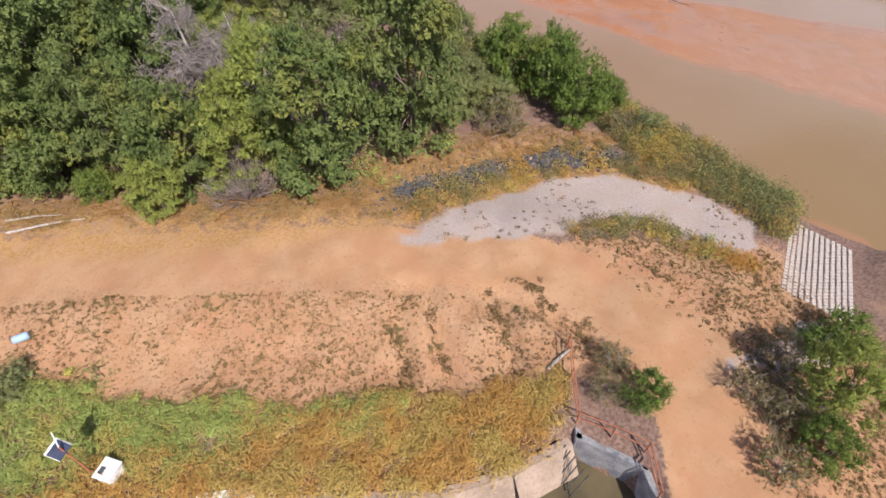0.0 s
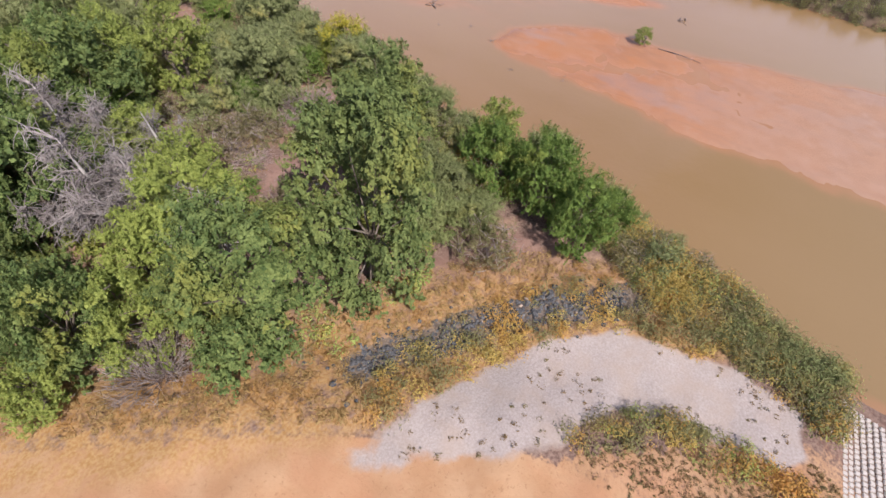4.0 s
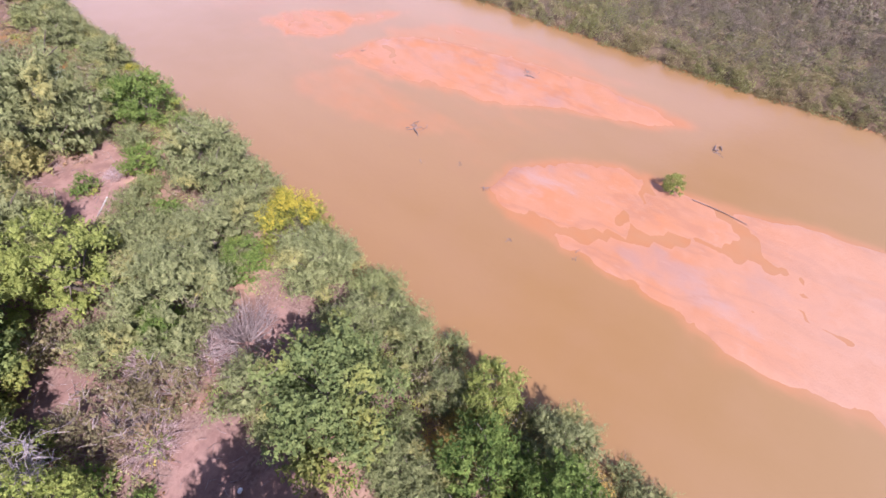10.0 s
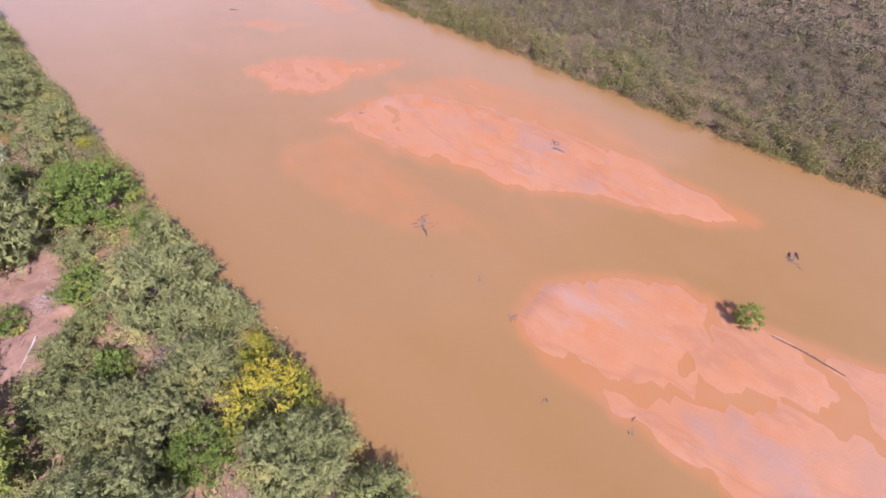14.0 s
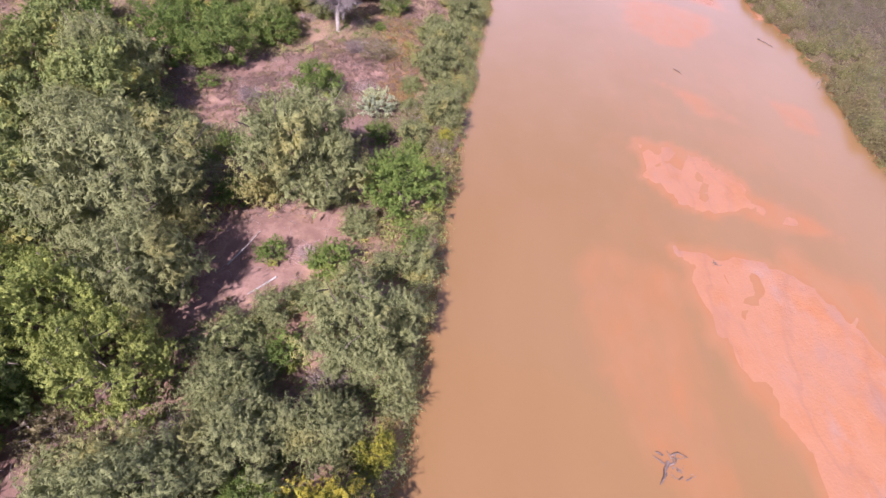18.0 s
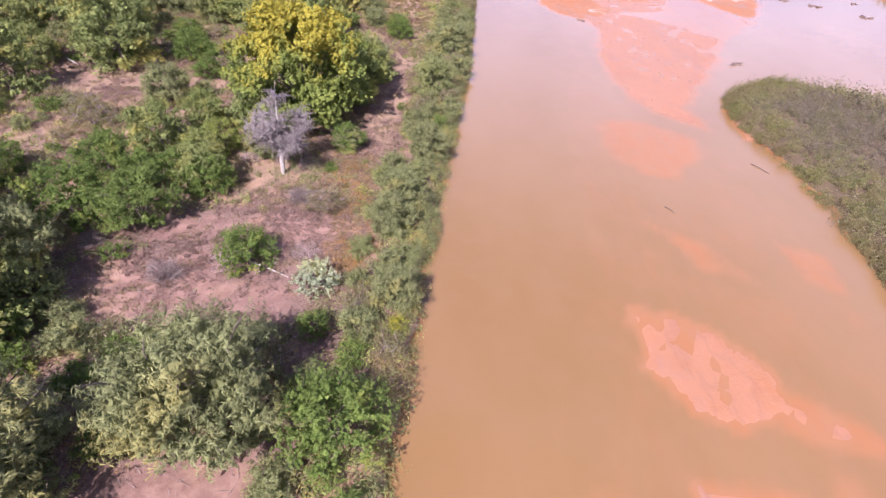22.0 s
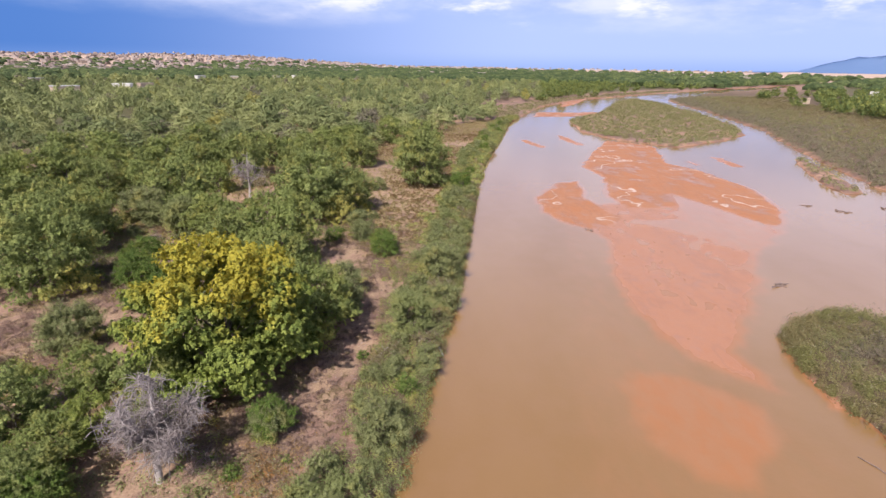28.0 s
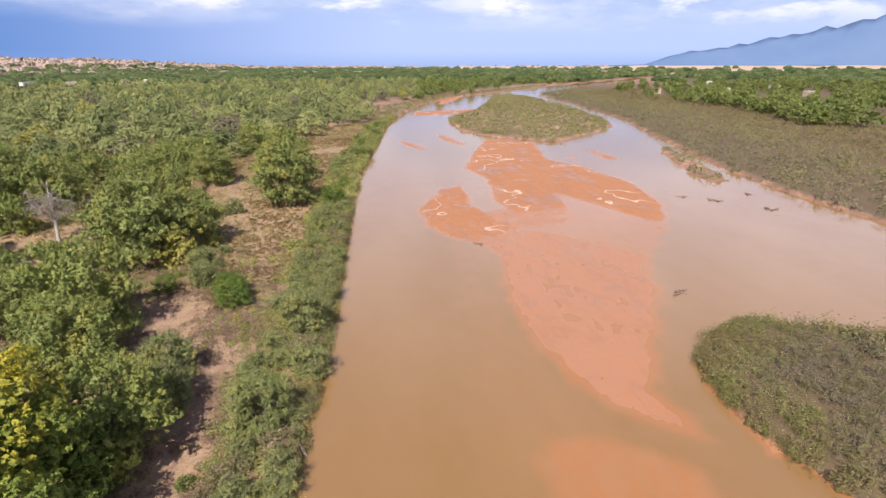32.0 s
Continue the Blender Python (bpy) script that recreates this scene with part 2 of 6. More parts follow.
bar(-0.05, 3.5, (20.2, -5.5), (26.5, -10.6), (28.4, -17.9), (28.5, -28), (27, -36), (22, -25), (19, -8))
bar(0.03, 1.3, (11.8, 9.9), (14.5, 9.3), (18.2, 6.8), (20.3, 2.5), (19.2, -0.6), (16, -1.8), (13, -0.2), (11.2, 3.6))
bar(-0.03, 1.6, (20, 1.5), (24.1, -1.2), (25.9, -4), (22, -3.5), (18.5, -1.6))
bar(-0.03, 2.4, (18.7, 43), (20.8, 46), (24.5, 45.4), (28.2, 42.8), (30.5, 39.7), (29, 36.8), (24.6, 30), (20.2, 31.5), (17.6, 36.6))
bar(-0.06, 2, (17.5, 21.5), (22.2, 18.5), (24.5, 12.9), (20.3, 14))
bar(-0.05, 1.6, (29.5, 18.5), (32.4, 16.4), (32, 11), (29.5, 12))
bar(0.01, 2.2, (25.9, 113.9), (45, 118), (60, 112), (67.9, 97.7), (53.7, 81.9), (46.4, 68.3), (36.4, 54.8), (32.8, 50.5), (33.7, 45.9), (33.4, 43.3), (31, 45.3), (27.6, 49),
    (26.1, 54), (25.2, 62.4), (26.9, 74.8), (30.4, 90.2), (26.8, 107.6))
bar(0.07, 2, (22.9, 122), (31, 138), (37.6, 142), (34.8, 122.6), (36.6, 109.7), (39.5, 105), (30, 95.5), (25, 100.5), (21.9, 109))
bar(0.08, 2.5, (71.8, 229), (87, 214), (75.5, 172.4), (80.6, 162.7), (83, 135), (77.9, 114.4), (68.8, 99), (64, 106.6), (53.8, 114),
    (42, 113), (41.4, 126), (46.9, 147), (44.8, 165), (56.6, 195))
bar(0.05, 1.5, (33, 228), (36, 228), (41, 206), (38, 204), (35, 214))
bar(0.05, 1.5, (53, 246), (56, 243), (58.5, 213), (55, 211), (51, 232))
bar(0.05, 1.5, (97, 188), (101, 186), (99, 166), (95, 168))
bar(0.03, 1.5, (83, 178), (87, 177), (86, 169), (83, 169))
bar(0.06, 5, (56, 338), (100, 345), (112, 385), (66, 376))
bar(0.06, 5, (92, 420), (118, 470), (150, 560), (120, 520), (98, 450))
bar(-0.24, 6, (5, -32), (28, -36), (31, 0), (32, 40), (36, 60), (60, 100), (46, 130), (24, 100), (18, 60), (12, 30), (9, 8))
bar(0.04, 1.3, (37.5, 40), (38, 46), (40.5, 52), (43, 54), (43, 44), (40, 39))
RUNS = [[(0.6, -35.4), (1.8, -40.2), (3.4, -43.6), (7.2, -48.7), (9.0, -52.5), (8.9, -56.2)], [(11.9, -44.4), (8.5, -44.7), (4.5, -43.9)], [(12.3, -50.6), (11.0, -53.8), (9.3, -57.7)]]
LILAC = [(58.3, 127), (62.5, 116), (65.5, 104.5), (63.5, 89), (54.4, 85), (50, 94), (40, 102), (52, 104)]
ROAD = [(-90, -3), (-72, -20), (-54.7, -38.4), (-50.3, -42.8), (-46, -47.5), (-42, -51.8), (-38.5, -56), (-35.4, -60.5), (-34, -65), (-34.8, -69),
        (-37.5, -72), (-40.5, -74), (-52, -82), (-80, -100)]
GRAVEL = [(-39.5, -54), (-36.6, -54.4), (-33.7, -55.3), (-30.4, -56.7), (-26.6, -58.1), (-23.7, -60.6), (-22.8, -64), (-21.9, -67), (-22.4, -70), (-24.7, -70.6),
          (-25.8, -70), (-26, -68.2), (-26.4, -65.5), (-28.4, -62.6), (-30.5, -61.4), (-31.5, -61.6), (-35, -58.9)]
ISLAND_GREEN = [(-31.1, -61.4), (-28.7, -62.5), (-26.6, -65), (-25.9, -68.3), (-26, -70.7), (-26.6, -73), (-29, -73.8), (-30.3, -72.3), (-30.5, -70.3),
                (-30.1, -67.5), (-29.6, -64.5), (-31.2, -62.7)]
CANAL = [(-82, -33), (-64, -48.2), (-55.2, -57.2), (-52.4, -60.0), (-47.6, -65.2), (-45.0, -67.0), (-42.2, -68.2), (-41.4, -71.2), (-44, -74.5), (-52, -73.0), (-60, -67.5), (-68, -61.5), (-87, -47)]
BAND = [(-34.6, -51.2), (-33.0, -51.9), (-30.6, -53.3), (-28.0, -54.4), (-25.8, -56.0), (-23.9, -57.7), (-22.4, -59.0), (-20.8, -60.6)]
APRON = [(-18.7, -72.0), (-18.2, -76.0), (-25.5, -77.2), (-27.2, -73.4)]


def inside(poly, x, y):
    """Signed distance to an outline, positive inside it."""
    near = np.full(x.shape, 1e9)
    odd = np.zeros(x.shape, bool)
    for (ax, ay), (bx, by) in zip(poly, poly[1:] + poly[:1]):
        ex, ey = bx - ax, by - ay
        h = np.clip(((x - ax) * ex + (y - ay) * ey) / (ex * ex + ey * ey), 0, 1)
        near = np.minimum(near, (x - ax - h * ex) ** 2 + (y - ay - h * ey) ** 2)
        if ay != by:
            odd ^= ((ay > y) != (by > y)) & (x < ex * (y - ay) / (by - ay) + ax)
    return np.where(odd, 1, -1) * np.sqrt(near)


def along(line, x, y):
    near = np.full(x.shape, 1e9)
    for (ax, ay), (bx, by) in zip(line, line[1:]):
        ex, ey = bx - ax, by - ay
        h = np.clip(((x - ax) * ex + (y - ay) * ey) / (ex * ex + ey * ey), 0, 1)
        near = np.minimum(near, (x - ax - h * ex) ** 2 + (y - ay - h * ey) ** 2)
    return np.sqrt(near)


def step(v, lo, hi):
    s = np.clip((v - lo) / (hi - lo), 0, 1)
    return s * s * (3 - 2 * s)


WAVES = [(math.cos(a) * f, math.sin(a) * f, p, 1 / (1 + k * 0.35)) for k, (a, f, p) in enumerate(
    (random.random() * 6.28, 0.05 * 1.42 ** i, random.random() * 6.28) for i in range(16))]


def wobble(x, y, first=0, last=16):
    """Smooth roughness between about -1 and 1, from a handful of waves bent by one another."""
    out, total = 0, 0
    for a, b, p, w in WAVES[first:last]:
        out = out + w * np.sin(a * x + b * y + p + 1.3 * np.sin(b * x * 0.7 - a * y * 0.6 + 2 * p))
        total += w
    return out / total * 2


def left_edge(y):
    ys, xs = zip(*LEFT_BANK)
    return np.interp(y, ys, xs)


def right_edge(y):
    ys, xs = zip(*RIGHT_BANK)
    return np.interp(y, ys, xs)


# Bare clearings: centre and radii
BARE = [(-20.5, -8, 4.6, 5), (-24.5, -12.5, 2.5, 2), (-16, -6, 2, 3), (-19.5, -31, 3, 3), (-26.5, -35.5, 3.2, 2.2), (-29, -27, 1.6, 4), (-33, -32, 1.8, 2.2), (-22.5, -53, 3.2, 2.2), (-30.5, -22.5, 1.2, 3), (-31, -24, 1.8, 3), (-31.7, -34.6, 2, 2), (-26, -39.2, 3, 1.6), (-25.8, -51, 1.6, 2.2), (-21.3, -55.2, 3, 1.8)]
BARE += [(-26, 11.5, 6.5, 5), (-19, 9.5, 4, 3.5), (-16.5, 19, 4.5, 4), (-27, 19.5, 6, 2.2), (-10.3, 42, 2.3, 10), (-9.5, 56, 2.2, 10), (-36, 46, 5, 3), (-14.5, 36.5, 3, 3.2), (-47, 52, 7, 6), (-58, 58, 6, 5), (-16, 74, 4, 9), (-41, 55, 6, 4)]


def bare(x, y):
    out = np.zeros(x.shape)
    for cx, cy, rx, ry in BARE:
        out = np.maximum(out, 1 - np.sqrt(((x - cx) / rx) ** 2 + ((y - cy) / ry) ** 2) / 1.25)
    return out + 0.08 * wobble(x, y, 6, 14)


def banks(x, y):
    """Metres inland of the nearest shore; negative in the river."""
    rough = wobble(x, y, 6, 14) * 0.5
    left = left_edge(y) - x
    right = x - right_edge(y)
    isle = np.full(x.shape, -1e9)
    for poly in (ISLAND_A, ISLAND_B, ISLAND_C):
        isle = np.maximum(isle, inside(poly, x, y))
    return np.maximum(np.maximum(left, right), isle) + rough, left


TOWN_EDGE = 4
GULLIES = [[(-40.8, -56.9), (-42.6, -58.3), (-45, -60.6)], [(-40.2, -58.0), (-41.6, -60.1), (-43.6, -62.6)],
           [(-38.4, -60.4), (-39.2, -62.6), (-41, -64.4)], [(-37.9, -61.4), (-37.4, -64.4), (-37.5, -66.4)]]


def height(x, y):
    shore, left = banks(x, y)
    land = 1.0 + 0.25 * wobble(x, y, 3, 12) * step(shore, 2, 8)
    land = np.where(left > -1, land, 0.75 + 0.15 * wobble(x, y, 3, 12))
    near_road = along(ROAD, x, y)
    south = (y < 40) & (left > 5)
    levee = np.where(south, 0.85 * (1 - step(near_road, 3.0, 8.0)), 0)
    land = land + levee
    for line in GULLIES:
        land = land - 0.42 * (1 - step(along(line, x, y), 0.1, 0.85 + 0.3 * wobble(x, y, 9, 14)))
    gully = inside(CANAL, x, y)
    land = np.where(left > 5, land + (-2.6 - land) * step(gully, -0.15, 0.35), land)
    apron = inside(APRON, x, y)
    land = land + (0.02 + 0.1 * np.clip(-18.8 - x, -2, 9) - land) * step(apron, -1.2, 0.3)
    bed = np.full(x.shape, -0.75)
    warp = wobble(x, y, 6, 12) * 0.7 + wobble(x, y, 11, 16) * 0.15
    for poly, crest, edge in BARS:
        d = inside(poly, x + warp * 0.6, y - warp * 0.6)
        top = crest + np.where(y < 20, 0.042, 0.016) * wobble(x * 2.1 + 0.3 * y, y * 0.8, 4, 13) + np.where(y < 20, 0.022, 0.01) * wobble(x, y, 9, 16)
        bed = np.maximum(bed, -0.75 + (top + 0.75) * step(d, -edge * 1.7, edge * 0.45))
    for line, width in zip(RUNS, (1.15, 0.65, 0.65)):
        bed = bed + (np.minimum(bed, -0.03) - bed) * (1 - step(along(line, x, y) + 0.5 * wobble(x, y, 8, 14), 0.25 * width, width))
    run = inside(LILAC, x, y)
    bed = np.where(run > -1.5, np.minimum(bed, bed + (-0.07 - bed) * step(run, -1.5, 1.0)), bed)
    z = bed + (land - bed) * np.maximum(step(shore, -0.5, 0.9), step(apron, -0.8, 0.2))
    r = np.hypot(x, y)
    west = step(-np.degrees(np.arctan2(x, y)), TOWN_EDGE, TOWN_EDGE + 18)
    rise = step(r, 2400, 4500) * (20 + 4 * wobble(x * 0.01, y * 0.01, 5, 14)) + west * step(r, 1700, 4300) * (52 + 9 * wobble(x * 0.02, y * 0.02, 3, 12))
    return z + rise


def axis(marks, spacings, far, growth):
    """Grid lines: even between the marks, then wider and wider out to the far edge."""
    out = [marks[0]]
    for lo, hi, gap in zip(marks, marks[1:], spacings):
        out += list(np.linspace(lo, hi, int(round((hi - lo) / gap)) + 1)[1:])
    for sign, gap in ((1, spacings[-1]), (-1, spacings[0])):
        v = out[-1] if sign > 0 else out[0]
        more = []
        while abs(v) < far:
            gap *= growth
            v += sign * gap
            more.append(max(-far, min(far, v)))
        out = out + more if sign > 0 else more[::-1] + out
    return np.array(out)


def mesh_of(name, verts, faces, materials, smooth=True):
    """A mesh from arrays; faces is an n x 3 or n x 4 array, or a list of them."""
    me = bpy.data.meshes.new(name)
    verts = np.asarray(verts, np.float32)
    groups = [np.asarray(f, np.int32) for f in (faces if isinstance(faces, list) else [faces]) if len(f)]
    me.vertices.add(len(verts))
    me.vertices.foreach_set("co", verts.ravel())
    loops = np.concatenate([g.ravel() for g in groups])
    sizes = np.concatenate([np.full(len(g), g.shape[1], np.int32) for g in groups])
    me.loops.add(len(loops))
    me.loops.foreach_set("vertex_index", loops)
    me.polygons.add(len(sizes))
    me.polygons.foreach_set("loop_start", np.concatenate([[0], np.cumsum(sizes)[:-1]]).astype(np.int32))
    me.polygons.foreach_set("use_smooth", np.full(len(sizes), smooth))
    for m in materials if isinstance(materials, (list, tuple)) else [materials]:
        me.materials.append(m)
    me.update(calc_edges=True)
    return me


def sheet(xs, ys):
    gx, gy = np.meshgrid(xs, ys)
    n, m = len(xs), len(ys)
    i = np.arange(n * m).reshape(m, n)
    faces = np.stack([i[:-1, :-1], i[:-1, 1:], i[1:, 1:], i[1:, :-1]], -1).reshape(-1, 4)
    return gx.ravel(), gy.ravel(), faces


def give(me, name, values):
    a = me.attributes.new(name, "FLOAT", "POINT")
    a.data.foreach_set("value", np.asarray(values, np.float32))


# ---- ground ----
g = Nodes("river land and sand", 0.95, 0.2)
big, mid, fine = g.noise(0.09, 4.0), g.noise(0.7, 5.0), g.noise(6.0, 5.0)
soil = g.mix(g.span(mid, 0.35, 0.65), (0.311, 0.185, 0.118), (0.414, 0.266, 0.178))
litter = g.mix(g.span(fine, 0.3, 0.7), (0.14, 0.085, 0.065), (0.27, 0.18, 0.14))
soil = g.mix(g.span(g.math("ADD", g.math("MULTIPLY", big, 0.55), g.math("MULTIPLY", g.noise(0.3, 5.0), 0.45)), 0.4, 0.53), soil, litter)
soil = g.mix(g.span(g.noise(1.6, 4.0, 0.65), 0.52, 0.68, 0.0, 0.6), soil, (0.18, 0.095, 0.07))
sand = g.mix(g.span(g.noise(0.22, 6.0, 0.6), 0.3, 0.7), (0.365, 0.153, 0.07), (0.35, 0.168, 0.092))
sand = g.mix(g.span(g.noise(0.16, 5.0, 0.7, g.coords("Object", (1.0, 0.45, 1))), 0.53, 0.68), sand, (0.34, 0.2, 0.152))
sand = g.mix(g.span(g.noise(0.5, 6.0, 0.7, g.coords("Object", (1.6, 0.35, 1))), 0.56, 0.74, 0.0, 0.4), sand, (0.4, 0.25, 0.19))
wet = g.span(g.noise(0.13, 4.0, 0.6, g.coords("Object", (1.0, 0.6, 1))), 0.53, 0.63, 0.0, 0.6)
sand = g.mix(wet, sand, (0.265, 0.165, 0.138))
sand = g.mix(g.math("MULTIPLY", g.attribute("damp"), g.span(mid, 0.2, 0.6)), sand, (0.37, 0.175, 0.095))
bare_soil = g.mix(g.span(mid, 0.35, 0.65), (0.215, 0.125, 0.098), (0.32, 0.195, 0.152))
bare_soil = g.mix(g.span(g.noise(2.3, 5.0, 0.65), 0.5, 0.66, 0.0, 0.7), bare_soil, (0.2, 0.11, 0.085))
soil = g.mix(g.span(g.math("ADD", g.attribute("clearing"), g.math("MULTIPLY", g.math("SUBTRACT", g.noise(0.8, 6.0, 0.65), 0.5), 1.6)), 0.15, 0.75, 0.0, 0.85), soil, bare_soil)
sand = g.mix(g.math("MULTIPLY", g.attribute("crest"), g.span(g.noise(0.9, 5.0, 0.65), 0.45, 0.6, 0.0, 0.45)), sand, (0.385, 0.245, 0.18))
thread = g.math("ABSOLUTE", g.math("SUBTRACT", g.noise(0.022, 4.0, 0.55), 0.5))
sand = g.mix(g.math("MULTIPLY", g.attribute("crust"), g.span(thread, 0.001, 0.005, 0.8, 0.0)), sand, (0.62, 0.53, 0.46))
runnel = g.math("ABSOLUTE", g.math("SUBTRACT", g.noise(0.11, 4.0, 0.55, g.coords("Object", (1.7, 0.6, 1))), 0.5))
sand = g.mix(g.span(runnel, 0.0, 0.035, 0.42, 0.0), sand, (0.27, 0.132, 0.08))
ripple = g.noise(1.4, 5.0, 0.7, g.coords("Object", (1.8, 0.5, 1)))
sand = g.mix(g.span(ripple, 0.58, 0.7, 0.0, 0.4), sand, (0.385, 0.23, 0.165))
sand = g.mix(g.span(ripple, 0.42, 0.3, 0.0, 0.35), sand, (0.26, 0.13, 0.085))
sand = g.mix(g.attribute("grey"), sand, g.mix(mid, (0.3, 0.185, 0.13), (0.4, 0.27, 0.2)))
c = g.mix(g.attribute("sand"), soil, sand)
dirt = g.mix(g.span(mid, 0.3, 0.7), (0.39, 0.215, 0.112), (0.455, 0.275, 0.155))
dirt = g.mix(g.span(g.noise(5.0, 4.0, 0.7), 0.56, 0.7, 0.0, 0.55), dirt, (0.25, 0.135, 0.068))
dirt = g.mix(g.span(g.noise(0.35, 4.0, 0.6, g.coords("Object", (1.0, 0.5, 1))), 0.45, 0.65, 0.0, 0.5), dirt, (0.44, 0.22, 0.12))
c = g.mix(g.span(g.math("ADD", g.attribute("road"), g.math("MULTIPLY", g.math("SUBTRACT", fine, 0.5), 0.7)), 0.35, 0.65), c, dirt)
grav = g.mix(g.span(g.noise(9.0, 4.0), 0.3, 0.7), (0.34, 0.28, 0.25), (0.43, 0.36, 0.325))
grav = g.mix(g.span(g.noise(0.6, 4.0), 0.4, 0.7, 0.0, 0.6), grav, (0.38, 0.29, 0.23))
c = g.mix(g.math("MULTIPLY", g.attribute("straw"), g.span(g.noise(1.8, 5.0, 0.65), 0.3, 0.6)), c, g.mix(g.span(fine, 0.35, 0.65), (0.35, 0.19, 0.07), (0.44, 0.27, 0.12)))
c = g.mix(g.math("MULTIPLY", g.attribute("hay"), g.span(g.noise(0.5, 5.0, 0.65), 0.32, 0.6)), c, g.mix(g.span(fine, 0.35, 0.65), (0.26, 0.175, 0.108), (0.4, 0.285, 0.175)))
c = g.mix(g.span(g.math("ADD", g.attribute("gravel"), g.math("MULTIPLY", g.math("SUBTRACT", mid, 0.5), 0.9)), 0.35, 0.65), c, grav)
# Gravelly dirt under the riprap, darkened to paint shade between the rocks.
c = g.mix(g.span(g.math("ADD", g.attribute("rubble"), g.math("MULTIPLY", g.math("SUBTRACT", g.noise(2.0, 4.0), 0.5), 1.2)), 0.3, 0.6, 0.0, 0.85), c, g.mix(g.span(fine, 0.35, 0.65), (0.1, 0.082, 0.07), (0.2, 0.165, 0.14)))
# Near-black green ground puts the shade between trees into the colour.
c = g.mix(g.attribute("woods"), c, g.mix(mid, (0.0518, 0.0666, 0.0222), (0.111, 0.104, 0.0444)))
# Brush litter, kept dark so that the gaps between shrubs look shaded.
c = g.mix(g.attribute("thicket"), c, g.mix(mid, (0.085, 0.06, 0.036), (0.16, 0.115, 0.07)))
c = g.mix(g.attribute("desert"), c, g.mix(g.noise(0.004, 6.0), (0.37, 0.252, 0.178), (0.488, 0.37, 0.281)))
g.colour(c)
g.put(g.bsdf.inputs["Roughness"], g.span(g.math("ADD", g.attribute("damp"), g.math("MULTIPLY", wet, g.attribute("sand"))), 0.0, 1.0, 0.95, 0.4))
g.bump(g.math("ADD", g.math("MULTIPLY", fine, 0.5), mid), 0.6, 0.12)
GROUND = g.mat

xs = axis([-62, -56, -33, 42, 115], [0.75, 0.4, 0.75, 1.6], 4700, 1.06)
ys = axis([-85, -70, -48, 60, 250], [0.75, 0.4, 0.75, 1.4], 4700, 1.05)
gx, gy, gf = sheet(xs, ys)
gz = height(gx, gy)
ground = new("ground", mesh_of("ground", np.stack([gx, gy, gz], -1), gf, GROUND))
shore, left = banks(gx, gy)
road_d = along(ROAD, gx, gy)
give(ground.data, "damp", (1 - step(gz, 0.015, 0.085)) * step(gz, -0.2, -0.01) * (1 - step(shore, -0.6, 0.4)))
give(ground.data, "crest", step(gz, 0.09, 0.125) * (1 - step(gz, 0.2, 0.3)))
give(ground.data, "crust", step(gz, 0.03, 0.06) * (1 - step(gz, 0.2, 0.3)) * step(gy, 80, 110) * 0.8)
give(ground.data, "clearing", np.clip(bare(gx, gy) * 1.4, 0, 1))
give(ground.data, "sand", 1 - step(shore, -0.6, 0.4))
bank_slope = (gy < -1.02 * gx - 94.5) * step(-inside(CANAL, gx, gy), 1.5, 3.5) * (gx < -20) * (1 - step(road_d, 9, 16)) * 0.62
give(ground.data, "road", np.where(left > 5, np.maximum(bank_slope, 1 - step(road_d, 1.6, 2.5)), 0))
north = step(gy + 1.02 * gx + 94.0, -1, 1) * step(gy + 0.75 * gx + 82, -1, 1)
field = step(left, 8, 12) * (1 - step(left, 27, 36)) * step(gy, 68, 80) * (1 - step(gy, 215, 240))
verge = np.where(left > 3, north * (1 - step(road_d - np.interp(gx, [-60, -40, -33, -20], [5.0, 6.0, 10, 15]), -1, 1.5)), 0)
give(ground.data, "straw", verge)
give(ground.data, "hay", np.maximum(field, step(left, 6, 9) * step(gy, 20, 34) * (1 - step(gy, 215, 240)) * 0.85))
PALE_DIRT = [(-35.2, -71.8), (-32.0, -73.4), (-28.6, -74.4), (-27.4, -76.5), (-30.4, -76.6), (-33.4, -74.4)]
give(ground.data, "gravel", np.maximum(0.9 * step(inside(PALE_DIRT, gx, gy), -0.6, 0.6), step(inside(GRAVEL, gx, gy) - 0.2 * step(-gx, 30, 37), -1.0 - 0.8 * step(-gx, 30, 37), 0.7 + 1.2 * step(-gx, 30, 37))))
give(ground.data, "grey", step(-gy, 44, 72) * 0.65)
give(ground.data, "rubble", 1 - step(along(BAND, gx, gy), 0.5, 1.7))
reach = np.hypot(gx, gy)
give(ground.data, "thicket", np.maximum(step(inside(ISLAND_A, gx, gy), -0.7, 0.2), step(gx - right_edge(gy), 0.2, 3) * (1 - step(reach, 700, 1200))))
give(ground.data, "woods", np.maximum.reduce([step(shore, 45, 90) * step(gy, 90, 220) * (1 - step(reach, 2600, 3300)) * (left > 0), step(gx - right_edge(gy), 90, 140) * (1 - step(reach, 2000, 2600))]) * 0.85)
turn = np.degrees(np.arctan2(gx, gy))
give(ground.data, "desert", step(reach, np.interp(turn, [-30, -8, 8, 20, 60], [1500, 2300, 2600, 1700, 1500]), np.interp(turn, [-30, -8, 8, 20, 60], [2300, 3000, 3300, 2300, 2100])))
tagged(ground, "sandy riverside ground with bars, scrub soil and dirt track", "ground", kind="structure")

